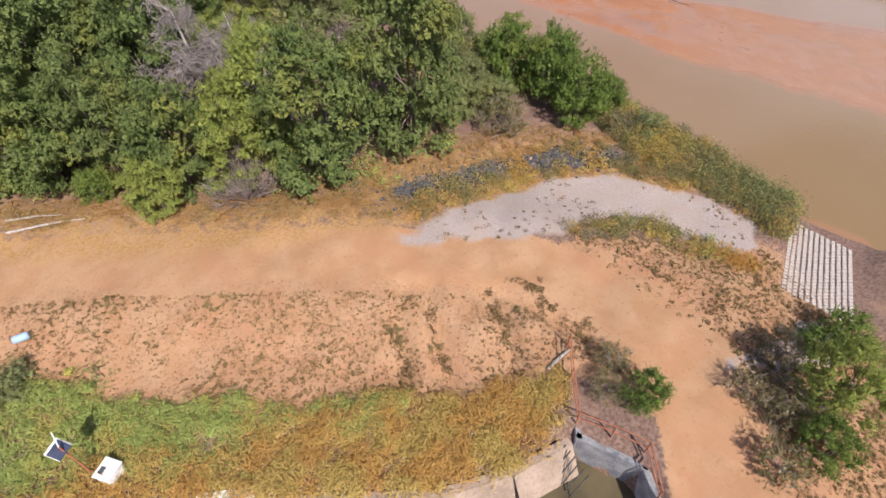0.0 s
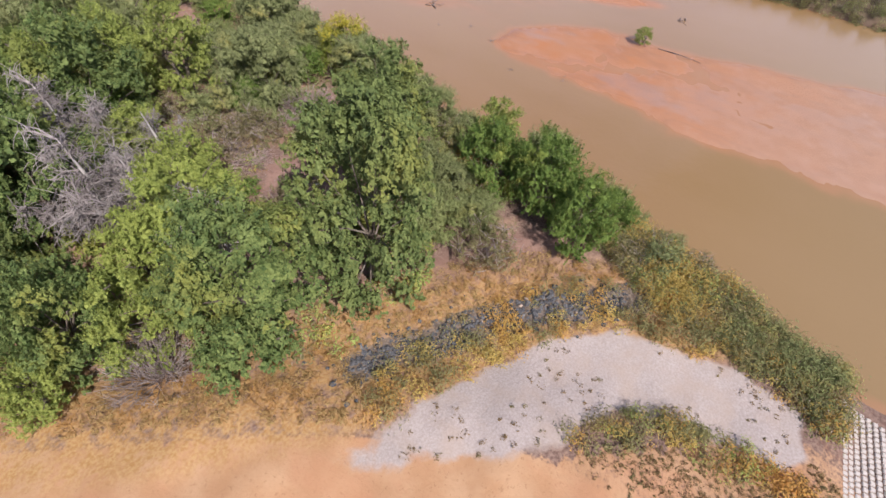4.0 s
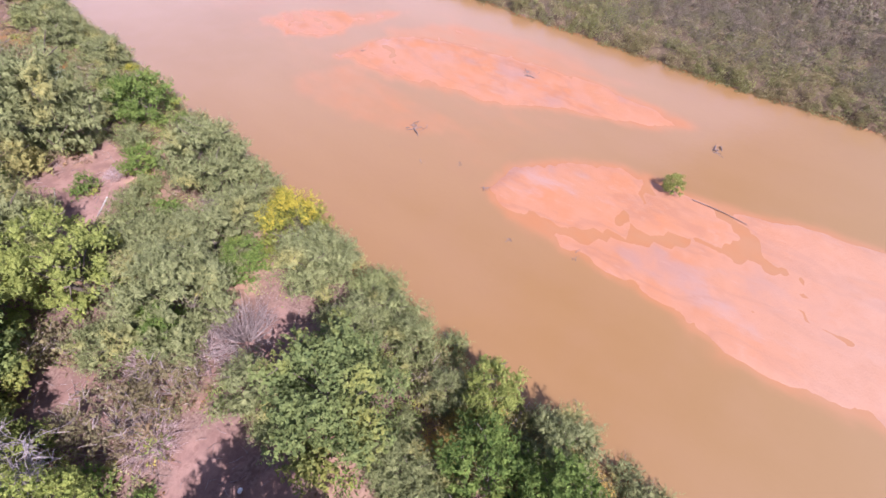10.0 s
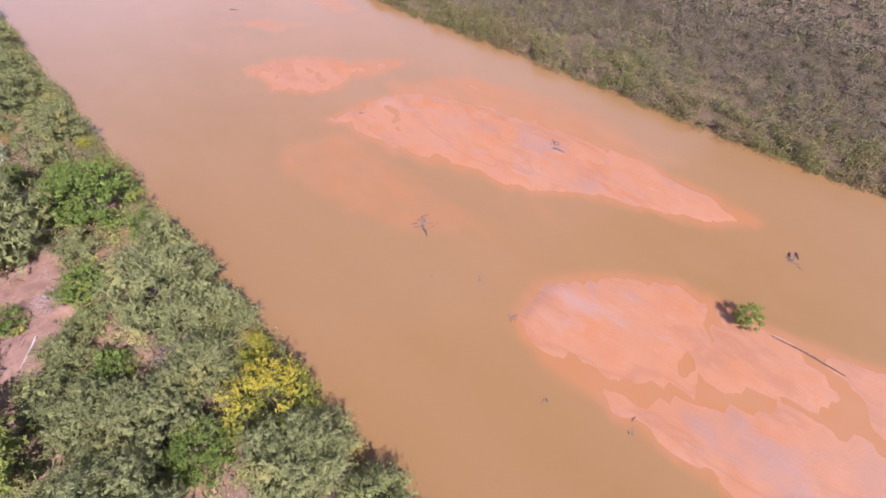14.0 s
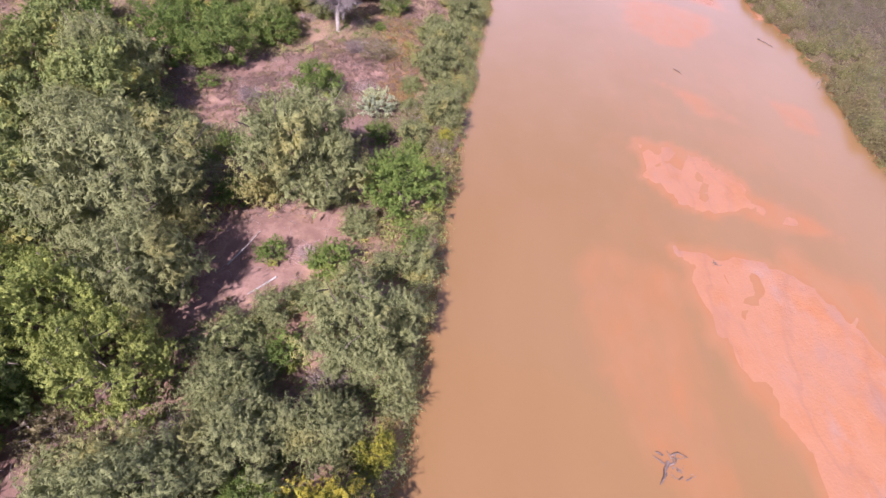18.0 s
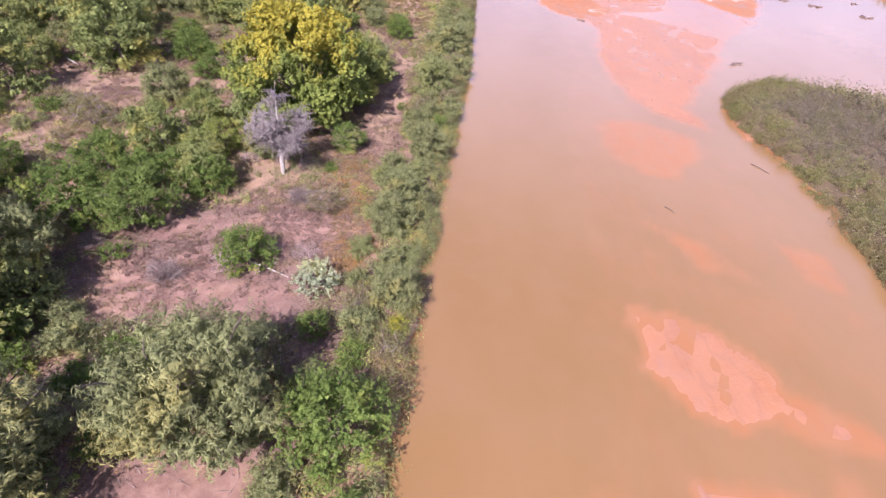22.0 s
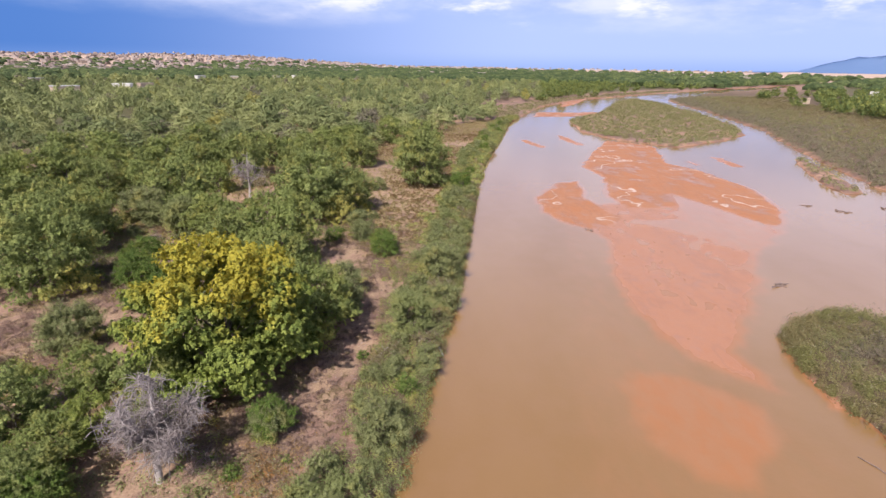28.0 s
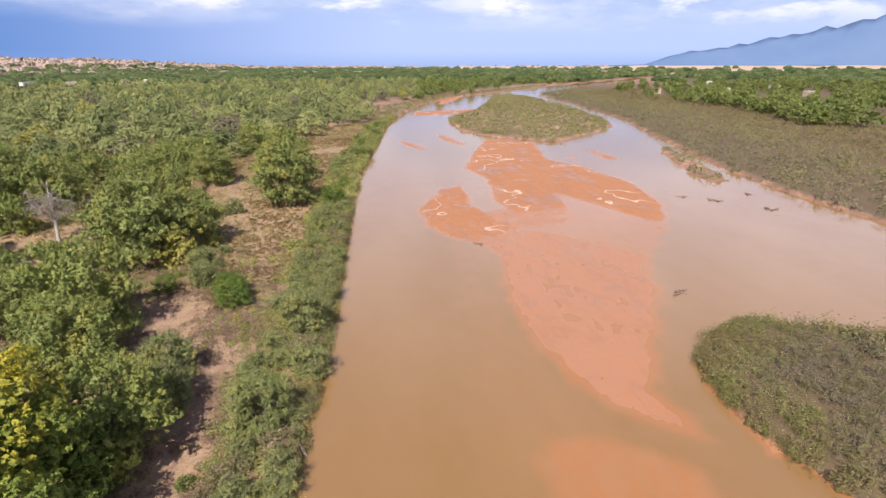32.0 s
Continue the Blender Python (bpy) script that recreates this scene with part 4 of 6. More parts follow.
STAND = {
    "C": "-48.8,-32.7,3.2 -45.4,-35.1,2.9 -43.5,-39.8,2.7 -44.1,-27.3,4.4 -39.7,-30.3,3.8 -43.2,-16.9,4.6 -38.0,-20.1,4.3 "
         "-36.7,-46.0,3.7 -32.6,-22.0,3.9  -29.8,-47.3,4.1 -20.5,-40.0,3.5 "
         "-24.9,37.9,3.2 -14.6,51.4,4.4 -24.6,73.0,5.6 -40.5,86.0,4.6 -29.5,107.0,6.6 -6.8,153.0,7.0 -35.4,34.6,3.3 -31.7,39.2,2.6 -51.6,61.6,6.0 -29.3,31.2,2.3 -59.8,75.1,6.2 "
         "-25.3,97.1,7.6 -20.0,104.5,5.4 -5.2,129.0,7.1 -22.7,65.2,4.6 -33.1,75.9,4.4 -27.6,26.8,2.6 -93.9,110.6,5.6 -75.3,109.5,4.9 -64.2,138.9,4.6 -37.1,163.3,5.4 "
         "-25.0,154.5,5.1 -21.5,203.7,5.5 -55.0,106.4,3.6",
    "L": "-34.2,-14.8,3.0 -38.4,-38.2,2.6 -34.0,-76.2,1.7 -14.2,-45.5,1.9 -35.9,-40.2,3.3 -40.8,-42,2.4 -29.5,-17.2,3.3 -24.6,-20,3.0 -32.5,-33.4,2.2 -32.7,-28.1,2.3 -46.0,-41.4,1.7 -27.8,33.4,2.4",
    "Y": "-20.2,42.6,8.3",
    "o": "-13.4,-55.2,1.6 -12.6,-53.4,1.3 -12.2,-34.6,1.9 -13.2,-37.2,1.9 -17.3,-38.3,1.8 -11.6,-30.4,1.7 -12.4,-41.2,1.5 -14.2,-57.6,1.3 -14.8,-60.2,1.2 -17.6,-60.6,1.3 -9.8,-19.4,1.5 -9.4,-14.2,1.6 -9.2,-9.6,1.6",
    "c": "-66,84,3.4 -74,78,3.6 -70,92,3.8 -78,88,3.5",
    "g": "-30.4,-75.4,1.3 -29.0,-76.2,1.5",
    "s": "-35.8,-73.2,1.0 -38.2,-75.4,1.2 -36.2,-74.6,1.1 -15.4,-42.6,1.8 -13.6,-47.6,1.5 -16.6,-46.3,1.4 -17.0,-53.6,1.5 -12.7,-44.0,1.1 -18.4,-58.6,1.3 -16.4,-59.6,1.2 -15.8,-62.4,1.1",
    "O": "-35.0,-27.6,3.3 -14.1,-49.9,2.4 -57.9,93.8,4.4 -13.2,61.8,3.0 -15.5,90.9,2.6 -57.1,67.5,3.0 -39.4,47.8,3.4 -21.9,-26.8,3.9 -26.2,-13.4,4.1 -35.8,-30.8,3.0 -17.5,-23.6,3.3 -13.8,-30.5,3.0 -15.8,-36.2,2.4 -14.2,-39.7,1.8 -20.3,-44.1,1.9 -15.4,-43.2,1.6 "
         "-29.7,-6.4,6.2 -18.4,-1.8,5.2 -12.3,-16.2,3.7 -19.1,-20.0,2.6 -13.6,-22.1,2.3 -39.6,12.4,4.6 -37.7,1.6,4.0 -7.6,9.4,2.2 -8.3,18.9,2.4 "
         "-7.2,22.9,2.6 -14.0,34.2,1.9 -4.9,33.6,2.5 -3.6,51.9,3.0 -0.4,68.5,3.2 -53.7,92.3,4.0 -45.1,85.5,4.0 -14.3,84.7,2.2 -12.1,57.3,2.8 -46,-4,4.4 -22,-49.3,1.9 -24.3,-47.2,2.2 -20.6,-46.2,1.9 -23.4,33.4,2.4",
    "G": "-45.8,73.6,3.0 -39.7,62.9,2.6 -10.2,80.3,2.5 -48.0,-36.8,1.3 -46.7,-39.5,0.9 -18.9,-55.3,2.8 -17.6,-51.8,3.0 -31.0,-20.1,2.0 -18.2,-48.0,3.0 -16.2,-56.5,1.6 "
         "-10.4,-2.8,3.7 -23.4,-26.9,2.0 -16.5,-26.1,2.0 -31.5,20.4,4.2 -38.0,20.4,4.1 -26.8,25.6,2.8 -20.2,14.0,2.7 -49.2,23.9,4.8 -41.9,64.3,3.4 "
         "-37.1,56.6,2.4 -52.9,64.2,2.7 -9.5,77.4,2.7 -15.1,49.7,2.3 -13.9,34.5,2.3 4.3,125.7,3.1 -38.9,-69.8,1.2 -36.6,-76.6,1.4 -38.0,27.5,3.4 -34.2,26.4,3.0 -30.8,28.0,2.6",
    "B": "-41.6,-43.4,2.7 -20.2,-30.6,2.6 -21.5,-22.2,1.5 -27.7,-31.0,1.2 -14.0,-18.6,1.5 -17.5,23.7,1.6 -26.6,12.3,1.7 -69.5,119.2,4.0",
    "U": "-30.9,-32.4,1.5 -29.6,-34.9,1.1 -19.6,-8.8,1.4 -31.8,14.8,1.3 -15.3,29.7,0.9 -8.2,46.3,0.9",
    "S": "-24.0,-51.7,2.2 -28.4,-29.9,2.6 -25.2,-30.4,2.1 -28.9,-39.7,2.5 -25.3,-43.9,1.7 -45.9,40.4,3.3 -15.0,22.0,2.0 -32.3,-73.9,1.2 -35.4,-75.0,1.3 "
         "-39.6,-68.4,0.9 -38.2,-67.9,1.0 -39.3,-69.6,0.8",
    "F": "-10.9,-23.0,1.4 -12.6,-27.4,2.9 -7.1,6.2,1.0",
    "W": "-14.0,11.2,2.2",
    "D": "-20.6,29.4,9.6 -43.7,111.6,11.0 -36.0,-26.4,9.0 -35.6,-41.0,8.0 -37.8,-33.6,9.0 -32.4,-30.6,7.0",
    "P": "-22.4,-29.2,2.6 -24.6,-27.8,2.2 -27.6,-32.2,2.0 -21.6,-22.4,2.0 -21.0,-25.8,2.4 -34.0,39.0,2.2 -17.2,-8.5,1.2 -24.5,32.5,1.6 -15.6,15.5,1.6 -22.5,14.5,1.8 -18.0,31.0,1.4",
}
both = STAND["C"].split()
STAND["C"], STAND["T"] = (" ".join(t for t in both if (float(t.split(",")[1]) > 0) == north_side) for north_side in (False, True))
rnd = random.Random(5)
for key, text in STAND.items():
    name, label, category, group, variants = KINDS[key]
    made = [plant(name, v, label, category, group) for v in variants]
    spots = [tuple(map(float, s.split(","))) for s in text.split()]
    if key in "CLT":
        spots = [(x, y, r * (1.17 if y < 0 else 1.08)) for x, y, r in spots]
    used = set()
    for i, (x, y, r) in enumerate(spots):
        m = put(x, y, r, rnd.uniform(0, 6.28), rnd.uniform(0.92, 1.1) * (1.4 if key == "G" and y < -44 and y > -57 else 1.2 if key in "CLG" and y < -10 else 1.12 if key in "Oo" and left_edge(y) - x < 7 else 1.18 if key == "O" and r > 3.4 else 1))
        k = i % len(made)
        if k not in used:
            used.add(k)
            made[k].matrix_basis = m
        else:
            copy_thing(made[k], m).matrix_basis = m
    for k in range(len(made)):
        if k not in used:
            for child in list(made[k].children):
                bpy.data.objects.remove(child)
            bpy.data.objects.remove(made[k])


# more bushes between them, thick along the bank and under the trees
stood = [tuple(map(float, t.split(","))) for text in STAND.values() for t in text.split()]
sample = {key: [o for o in scene.objects if o.name.split(".")[0] == KINDS[key][0] and not o.parent and o.children and o.children[0].data.name.startswith(KINDS[key][4][0][0].name.split("_crown")[0] if KINDS[key][4][0][0] else "thicket")][:4] for key in "OGSCUogsLBc"}


def fill(tries, x0, x1, y0, y1, small, large, keys, rule):
    for _ in range(tries):
        x, y, r = rnd.uniform(x0, x1), rnd.uniform(y0, y1), rnd.uniform(small, large)
        here = np.array([x]), np.array([y])
        if rule(x, y, float(left_edge(here[1])[0]) - x) and bare(*here)[0] < 0.05 - 0.2 * max(0, r - 2) and along(ROAD, *here)[0] > 7 and inside(GRAVEL, *here)[0] < -4 - r:
            if all((x - a) ** 2 + (y - b) ** 2 > (0.72 * (r + c)) ** 2 for a, b, c in stood):
                stood.append((x, y, r))
                key = rnd.choice(keys)
                m = put(x, y, r, rnd.uniform(0, 6.28), rnd.uniform(0.85, 1.1))
                copy_thing(rnd.choice(sample[key]), m).matrix_basis = m


fill(900, -22, -2, -57, 64, 1.1, 2.2, "oogos", lambda x, y, d: 1.6 < d < 6.5)
fill(1500, -14, 10, -5, 130, 1.2, 2.4, "oooos", lambda x, y, d: 0.7 < d < 6.0)
fill(500, 2, 40, 130, 300, 1.8, 3.2, "oog", lambda x, y, d: 0.8 < d < 9)
fill(1500, -60, -12, -48, 8, 1.2, 2.6, "ogsogo", lambda x, y, d: d > 6)
fill(480, -75, -10, 8, 100, 0.8, 2.0, "gosUoBs", lambda x, y, d: d > 6)
fill(420, -120, -14, 60, 140, 1.5, 3.6, "coosBg", lambda x, y, d: d > 14)
fill(160, -120, -36, 60, 150, 4.0, 6.2, "c", lambda x, y, d: d > 40)


# ---- plants in masses ----
def mass(name, x, y, r, per, size, leaf, label, seed, tall=0.9, slim=0.4, upright=0.0, category="plants", lift=0.45):
    """Many low clumps joined in one mesh."""
    rng = np.random.default_rng(seed)
    z = height(x, y)
    n = len(x)
    d = ball(rng, n * per).reshape(n, per, 3)
    d[..., 2] = np.abs(d[..., 2])
    p = np.stack([x, y, z], -1)[:, None] + d * (r * rng.uniform(0.7, 1.15, n))[:, None, None] * rng.uniform(0.5, 1.08, (n, per, 1)) * (1, 1, tall)
    p = p.reshape(-1, 3)
    nrm = d.reshape(-1, 3) + 0.45 * ball(rng, n * per) + (0, 0, lift)
    nrm[:, 2] *= 1 - upright
    v, f = cards(p, nrm, np.repeat(np.broadcast_to(size, (n,)), per), rng, slim)
    ob = new(name, mesh_of(name, v, f, leaf, False))
    return tagged(ob, label, category, kind="stuff")


def scatter(n, x0, x1, y0, y1, seed):
    rng = np.random.default_rng(seed)
    return rng.uniform(x0, x1, n), rng.uniform(y0, y1, n), rng


taken = np.array([tuple(map(float, t.split(","))) for text in STAND.values() for t in text.split()])


def free(x, y, more=1.0):
    ok = np.ones(len(x), bool)
    for tx, ty, tr in taken:
        ok &= (x - tx) ** 2 + (y - ty) ** 2 > (tr * more) ** 2
    return ok


def spaced(x, y, gap, seed):
    """Thins points so that they keep about a gap apart."""
    cells = {}
    out = []
    for i in range(len(x)):
        k = (int(x[i] // gap), int(y[i] // gap))
        if k not in cells:
            cells[k] = 1
            out.append(i)
    return np.array(out)


# brush on the islands: upright shrubs, greener at the edge, mauve-brown inside
x, y, rng = scatter(40000, 30, 100, -90, 62, 101)
deep = inside(ISLAND_A, x, y)
ok = (deep > -0.9) & ((x < 62) | (rng.random(len(x)) < 0.5))
x, y, deep = x[ok], y[ok], deep[ok]
i = rng.permutation(len(x))[:int(len(x) * 0.36)]
x, y, deep = x[i], y[i], deep[i]
r = (0.4 + 1.35 * rng.random(len(x)) ** 2.2) * np.interp(deep, [-0.9, 0.6], [0.7, 1.0])
u = np.linspace(0, len(ISLAND_A) - 1.001, 900)
k = u.astype(int)
hedge = np.array(ISLAND_A)[k] + (np.array(ISLAND_A)[k + 1] - np.array(ISLAND_A)[k]) * (u - k)[:, None] + rng.normal(0, 0.35, (900, 2))
hedge = hedge[(hedge[:, 1] > -85) & ((hedge[:, 1] < 20) | (hedge[:, 1] > 46) | (rng.random(900) < 0.5))]
x, y, deep, r = np.r_[x, hedge[:, 0]], np.r_[y, hedge[:, 1]], np.r_[deep, np.zeros(len(hedge))], np.r_[r, rng.uniform(0.6, 1.05, len(hedge))]
pick = deep + rng.normal(0, 2.4, len(x)) + 4.0 * wobble(x, y, 3, 9)
for leaf, lo, hi, label in (("reed", -99, 4.0, "olive-green brush along the island's edge"), ("pale_brush", 4.0, 7.0, "pale olive shrubs on the river island"),
                            ("far_brush", 7.0, 999, "mauve-brown shrubs inside the river island")):
    k = (pick >= lo) & (pick < hi)
    near = k & (x < 58)
    mass("island_brush", x[near], y[near], r[near], 84, 0.27, LEAF[leaf], label, 102, 1.7, 0.28, 0.0, "plants", 0.1)
    k &= ~near
    mass("island_brush", x[k], y[k], r[k] * 1.15, 40, 0.38, LEAF[leaf], label, 103, 1.6, 0.4, 0.0, "plants", 0.05)
x, y, rng = scatter(9000, 65, 210, 125, 570, 103)
ok = (np.maximum(inside(ISLAND_B, x, y), inside(ISLAND_C, x, y)) > 0.3)
x, y = x[ok], y[ok]
mass("island_brush", x, y, rng.uniform(1.1, 2.4, len(x)), 20, 0.8, LEAF["pale_brush"], "olive brush on the upstream islands", 104, 0.9)
# right bank
x, y, rng = scatter(34000, 95, 420, -100, 620, 105)
d = x - right_edge(y)
ok = (d > -0.6) & (d < 120) & (rng.random(len(x)) < 0.85)
x, y, d = x[ok], y[ok], d[ok]
pick = d + 14 * wobble(x, y, 1, 7) + rng.normal(0, 9, len(x))
for leaf, lo, hi, label in (("far_brush", -999, 26, "brown brush along the far bank"), ("pale_brush", 26, 60, "olive shrubs behind the far bank"), ("reed", 60, 999, "green thickets behind the far bank")):
    k = (pick >= lo) & (pick < hi)
    mass("bank_brush", x[k], y[k], 0.9 + 1.9 * rng.random(k.sum()) ** 1.6, 24, 0.62, LEAF[leaf], label, 106, 1.2, 0.5, 0.0, "plants", 0.25)

# bank strip on the near side
x, y, rng = scatter(90000, -40, 60, -74, 330, 107)
d = left_edge(y) - x
wide = np.interp(y, [-74, -58, -50, 0, 30, 60, 330], [4.5, 4.5, 3.5, 3.5, 4.5, 8, 9])
ok = (inside(APRON, x, y) < -0.6) & (d > -0.35) & (d < wide + 1.6 * wobble(x, y, 4, 9)) & (rng.random(len(x)) < np.where(y < 90, 0.85, 0.4))
x, y = x[ok], y[ok]
pick = rng.random(len(x)) + 0.5 * wobble(x, y, 4, 10) - 0.25 * (y < -40)
for leaf, lo, hi, label in (("olive", -9, 0.5, "grey-green willow thicket along the water's edge"), ("meadow", 0.5, 0.85, "green reeds along the water's edge"),
                            ("sage", 0.85, 9, "yellowing weeds along the water's edge")):
    k = (pick >= lo) & (pick < hi)
    mass("bank_willows", x[k], y[k], rng.uniform(0.5, 1.15, k.sum()), 46, np.where(y[k] < 90, 0.22, 0.55), LEAF[leaf], label, 108, 1.4, 0.3)

rng = np.random.default_rng(155)
y = rng.uniform(-46, 130, 2400)
x = left_edge(y) + rng.uniform(-1.3, 0.5, 2400)
pick = rng.random(2400) + 0.5 * wobble(x, y, 4, 10)
for leaf, lo, hi, label in (("olive", -9, 0.55, "grey-green willows hanging over the water"), ("sage", 0.55, 9, "yellow-grey weeds hanging over the water")):
    k = (pick >= lo) & (pick < hi)
    mass("bank_willows", x[k], y[k], rng.uniform(0.55, 1.1, k.sum()), 38, 0.22, LEAF[leaf], label, 156, 1.3, 0.25)
x, y, rng = scatter(9000, -26, -4, -72, -44, 149)
d = left_edge(y) - x
ok = (d > -0.3) & (d < 4.6 + 0.8 * wobble(x, y, 5, 10)) & (inside(APRON, x, y) < -0.4) & (inside(GRAVEL, x, y) < -0.3)
x, y = x[ok][:2200], y[ok][:2200]
pick = rng.random(len(x)) + 0.6 * wobble(x, y, 5, 10)
for leaf, lo, hi, label in (("olive", -9, 0.2, "grey-green bushes on the bank below the gravel"), ("sage", 0.2, 0.7, "olive weeds on the bank below the gravel"), ("scrub", 0.7, 1.0, "brown weeds on the bank below the gravel"), ("weed", 1.0, 9, "orange weeds on the bank below the gravel")):
    k = (pick >= lo) & (pick < hi)
    mass("bank_willows", x[k], y[k], rng.uniform(0.4, 0.95, k.sum()), 44, 0.2, LEAF[leaf], label, 150, 1.5, 0.26, 0.0, "plants", 0.1)
x, y, rng = scatter(16000, 20, 330, 325, 760, 147)
d = left_edge(y) - x
ok = (d > -0.5) & (d < 26 + 8 * wobble(x, y, 2, 7)) & (rng.random(len(x)) < 0.8)
x, y = x[ok], y[ok]
mass("bank_willows", x, y, rng.uniform(0.9, 2.2, len(x)), 16, 0.9, LEAF["pale_brush"], "olive brush along the upstream bank", 148, 1.1)

# brush over the flats, thin where the soil lies bare
x, y, rng = scatter(26000, -95, 0, -50, 95, 121)
d = left_edge(y) - x
ok = (d > 3) & (bare(x, y) < 0.05) & (along(ROAD, x, y) > 6.5) & (rng.random(len(x)) < np.interp(y, [-50, 20, 40, 95], [0.8, 0.55, 0.45, 0.4]) * np.where(x < -60, 0.5, 1))
x, y = x[ok], y[ok]
pick = rng.random(len(x)) * 1.2 + 0.6 * wobble(x, y, 2, 8)
for leaf, lo, hi, name, label in (("olive", -9, 0.2, "olive_scrub", "low grey-green scrub under the trees"), ("willow", 0.2, 0.5, "green_scrub", "low green scrub under the trees"),
                                  ("scrub", 0.5, 1.0, "dull_scrub", "low brownish scrub under the trees"), ("meadow", 1.0, 9, "green_weeds", "rank green weeds on the flats")):
    k = (pick >= lo) & (pick < hi)
    mass(name, x[k], y[k], rng.uniform(0.5, 1.25, k.sum()) * (0.7 if leaf == "meadow" else 1), 46, 0.22, LEAF[leaf], label, 122, 0.95)

# low grass and weeds on the flats
x, y, rng = scatter(110000, -90, 30, -45, 300, 109)
d = left_edge(y) - x
ok = (d > 4) & (wobble(x, y, 2, 9) + rng.normal(0, 0.4, len(x)) > np.where(y > 75, -0.4, 0.25)) & (bare(x, y) < 0.35) & (along(ROAD, x, y) > 6) & (rng.random(len(x)) < 0.8)
x, y = x[ok], y[ok]
k = wobble(x, y, 1, 7) + rng.normal(0, 0.4, len(x)) > np.where(y > 75, 0.5, 0.1)
near = ~k & (y < 45)
mass("dry_grass", x[near], y[near], rng.uniform(0.25, 0.5, near.sum()), 11, 0.2, LEAF["straw"], "tufts of dry straw-coloured grass on the flats", 110, 0.8, 0.25, 0.3)
near = ~k & (y >= 45)
mass("field_grass", x[near], y[near], rng.uniform(0.3, 0.7, near.sum()), 7, np.where(y[near] < 90, 0.3, 0.55), LEAF["hay"], "bleached grass over the open field", 112, 0.8, 0.25, 0.3)
mass("weeds", x[k], y[k], rng.uniform(0.25, 0.55, k.sum()), 9, np.where(y[k] < 75, 0.22, 0.6), LEAF["tuft"], "tufts of brown weeds on the flats", 111, 0.8, 0.25, 0.3)
x, y, rng = scatter(40000, -70, -4, 4, 100, 125)
ok = (left_edge(y) - x > 5) & (bare(x, y) > -0.25) & (wobble(x, y, 5, 12) + rng.normal(0, 0.35, len(x)) > 0.0) & (y > 6)
x, y = x[ok], y[ok]
mass("dry_weeds", x, y, rng.uniform(0.25, 0.7, len(x)), 15, 0.22, LEAF["mauve"], "low dry mauve-brown weeds over the clearings", 126, 0.8, 0.3, 0.2)
rng = np.random.default_rng(160)
x = np.concatenate([cx + rng.normal(0, sx, 260) for cx, sx in ((-11.8, 1.3), (-13.2, 1.5), (-12.0, 1.2))])
y = np.concatenate([cy + rng.normal(0, sy, 260) for cy, sy in ((22.6, 2.0), (29.5, 2.2), (15.0, 1.6))])
mass("dry_grass", x, y, rng.uniform(0.25, 0.55, len(x)), 22, 0.2, LEAF["straw"], "patch of orange dry grass behind the bank", 161, 0.9, 0.18, 0.2)
# dead twigs on the bare ground
x, y, rng = scatter(5000, -36, -8, -40, 50, 123)
ok = (bare(x, y) > 0.1) & (left_edge(y) - x > 3)
x, y = x[ok][:900], y[ok][:900]
paths = []
for px, py, pz in zip(x, y, height(x, y)):
    a, l = rng.uniform(0, 6.28), rng.uniform(0.3, 1.1)
    p = np.array([px, py, pz + 0.03])
    e = p + (l * math.cos(a), l * math.sin(a), rng.uniform(0.0, 0.25))
    paths.append(([p, (p + e) / 2 + rng.normal(size=3) * 0.05, e], [0.02, 0.014, 0.006]))
tagged(new("fallen_twigs", mesh_of("fallen_twigs", *tubes(paths, 3), TWIG)), "dead grey twigs strewn over bare soil", "twigs", kind="stuff")

# the levee: tufts on the slope, dry grass behind the track, weeds above the canal
x, y, rng = scatter(90000, -80, -20, -82, -30, 131)
dr, dc, left = along(ROAD, x, y), inside(CANAL, x, y), left_edge(y) - x
slope = (dr > 2.9) & (dc < -3.6) & (x + y < -88) & (inside(GRAVEL, x, y) < -0.5) & (left > 7)
k = slope & (y < -1.02 * x - 94.5) & (wobble(x, y, 5, 12) + rng.normal(0, 0.5, len(x)) > np.interp(dr, [2.9, 3.6, 4.2], [-0.4, -0.1, 0.15]))
mass("low_tufts", x[k], y[k], rng.uniform(0.07, 0.24, k.sum()), 12, 0.09, LEAF["tuft"], "small brown tufts dotting the dirt slope", 132, 0.7, 0.4)
k = slope & (y < -1.02 * x - 94.5) & (wobble(x, y, 4, 10) + rng.normal(0, 0.7, len(x)) > -0.5)
mass("low_tufts", x[k], y[k], rng.uniform(0.05, 0.15, k.sum()), 8, 0.075, LEAF["nap"], "fine dry stubble over the dirt slope", 172, 0.6, 0.35)
x, y, rng = scatter(30000, -90, -16, -82, -20, 133)
dr, left = along(ROAD, x, y), left_edge(y) - x
north = (y > -1.02 * x - 94.0)
k = north & (dr > 2.7) & (dr < np.interp(x, [-60, -40, -33, -20], [5.5, 6.5, 11, 16])) & (inside(GRAVEL, x, y) < -0.3) & (inside(ISLAND_GREEN, x, y) < 0) & (y > -0.75 * x - 82) & (left > 3) & (along(BAND, x, y) > 0.8)
mass("dry_grass", x[k], y[k], rng.uniform(0.2, 0.55, k.sum()), 24, 0.24, LEAF["straw"], "band of orange dry grass between track and trees", 134, 0.8, 0.14, 0.3)
edge = inside(GRAVEL, x, y)
k = north & (edge < -0.15) & (edge > -3.6) & (left > 3) & (dr > 3) & (rng.random(len(x)) < 0.5) & (y < 0.55 * x - 33)
k &= along(BAND, x, y) > 0.3 + 0.7 * wobble(x, y, 6, 12)
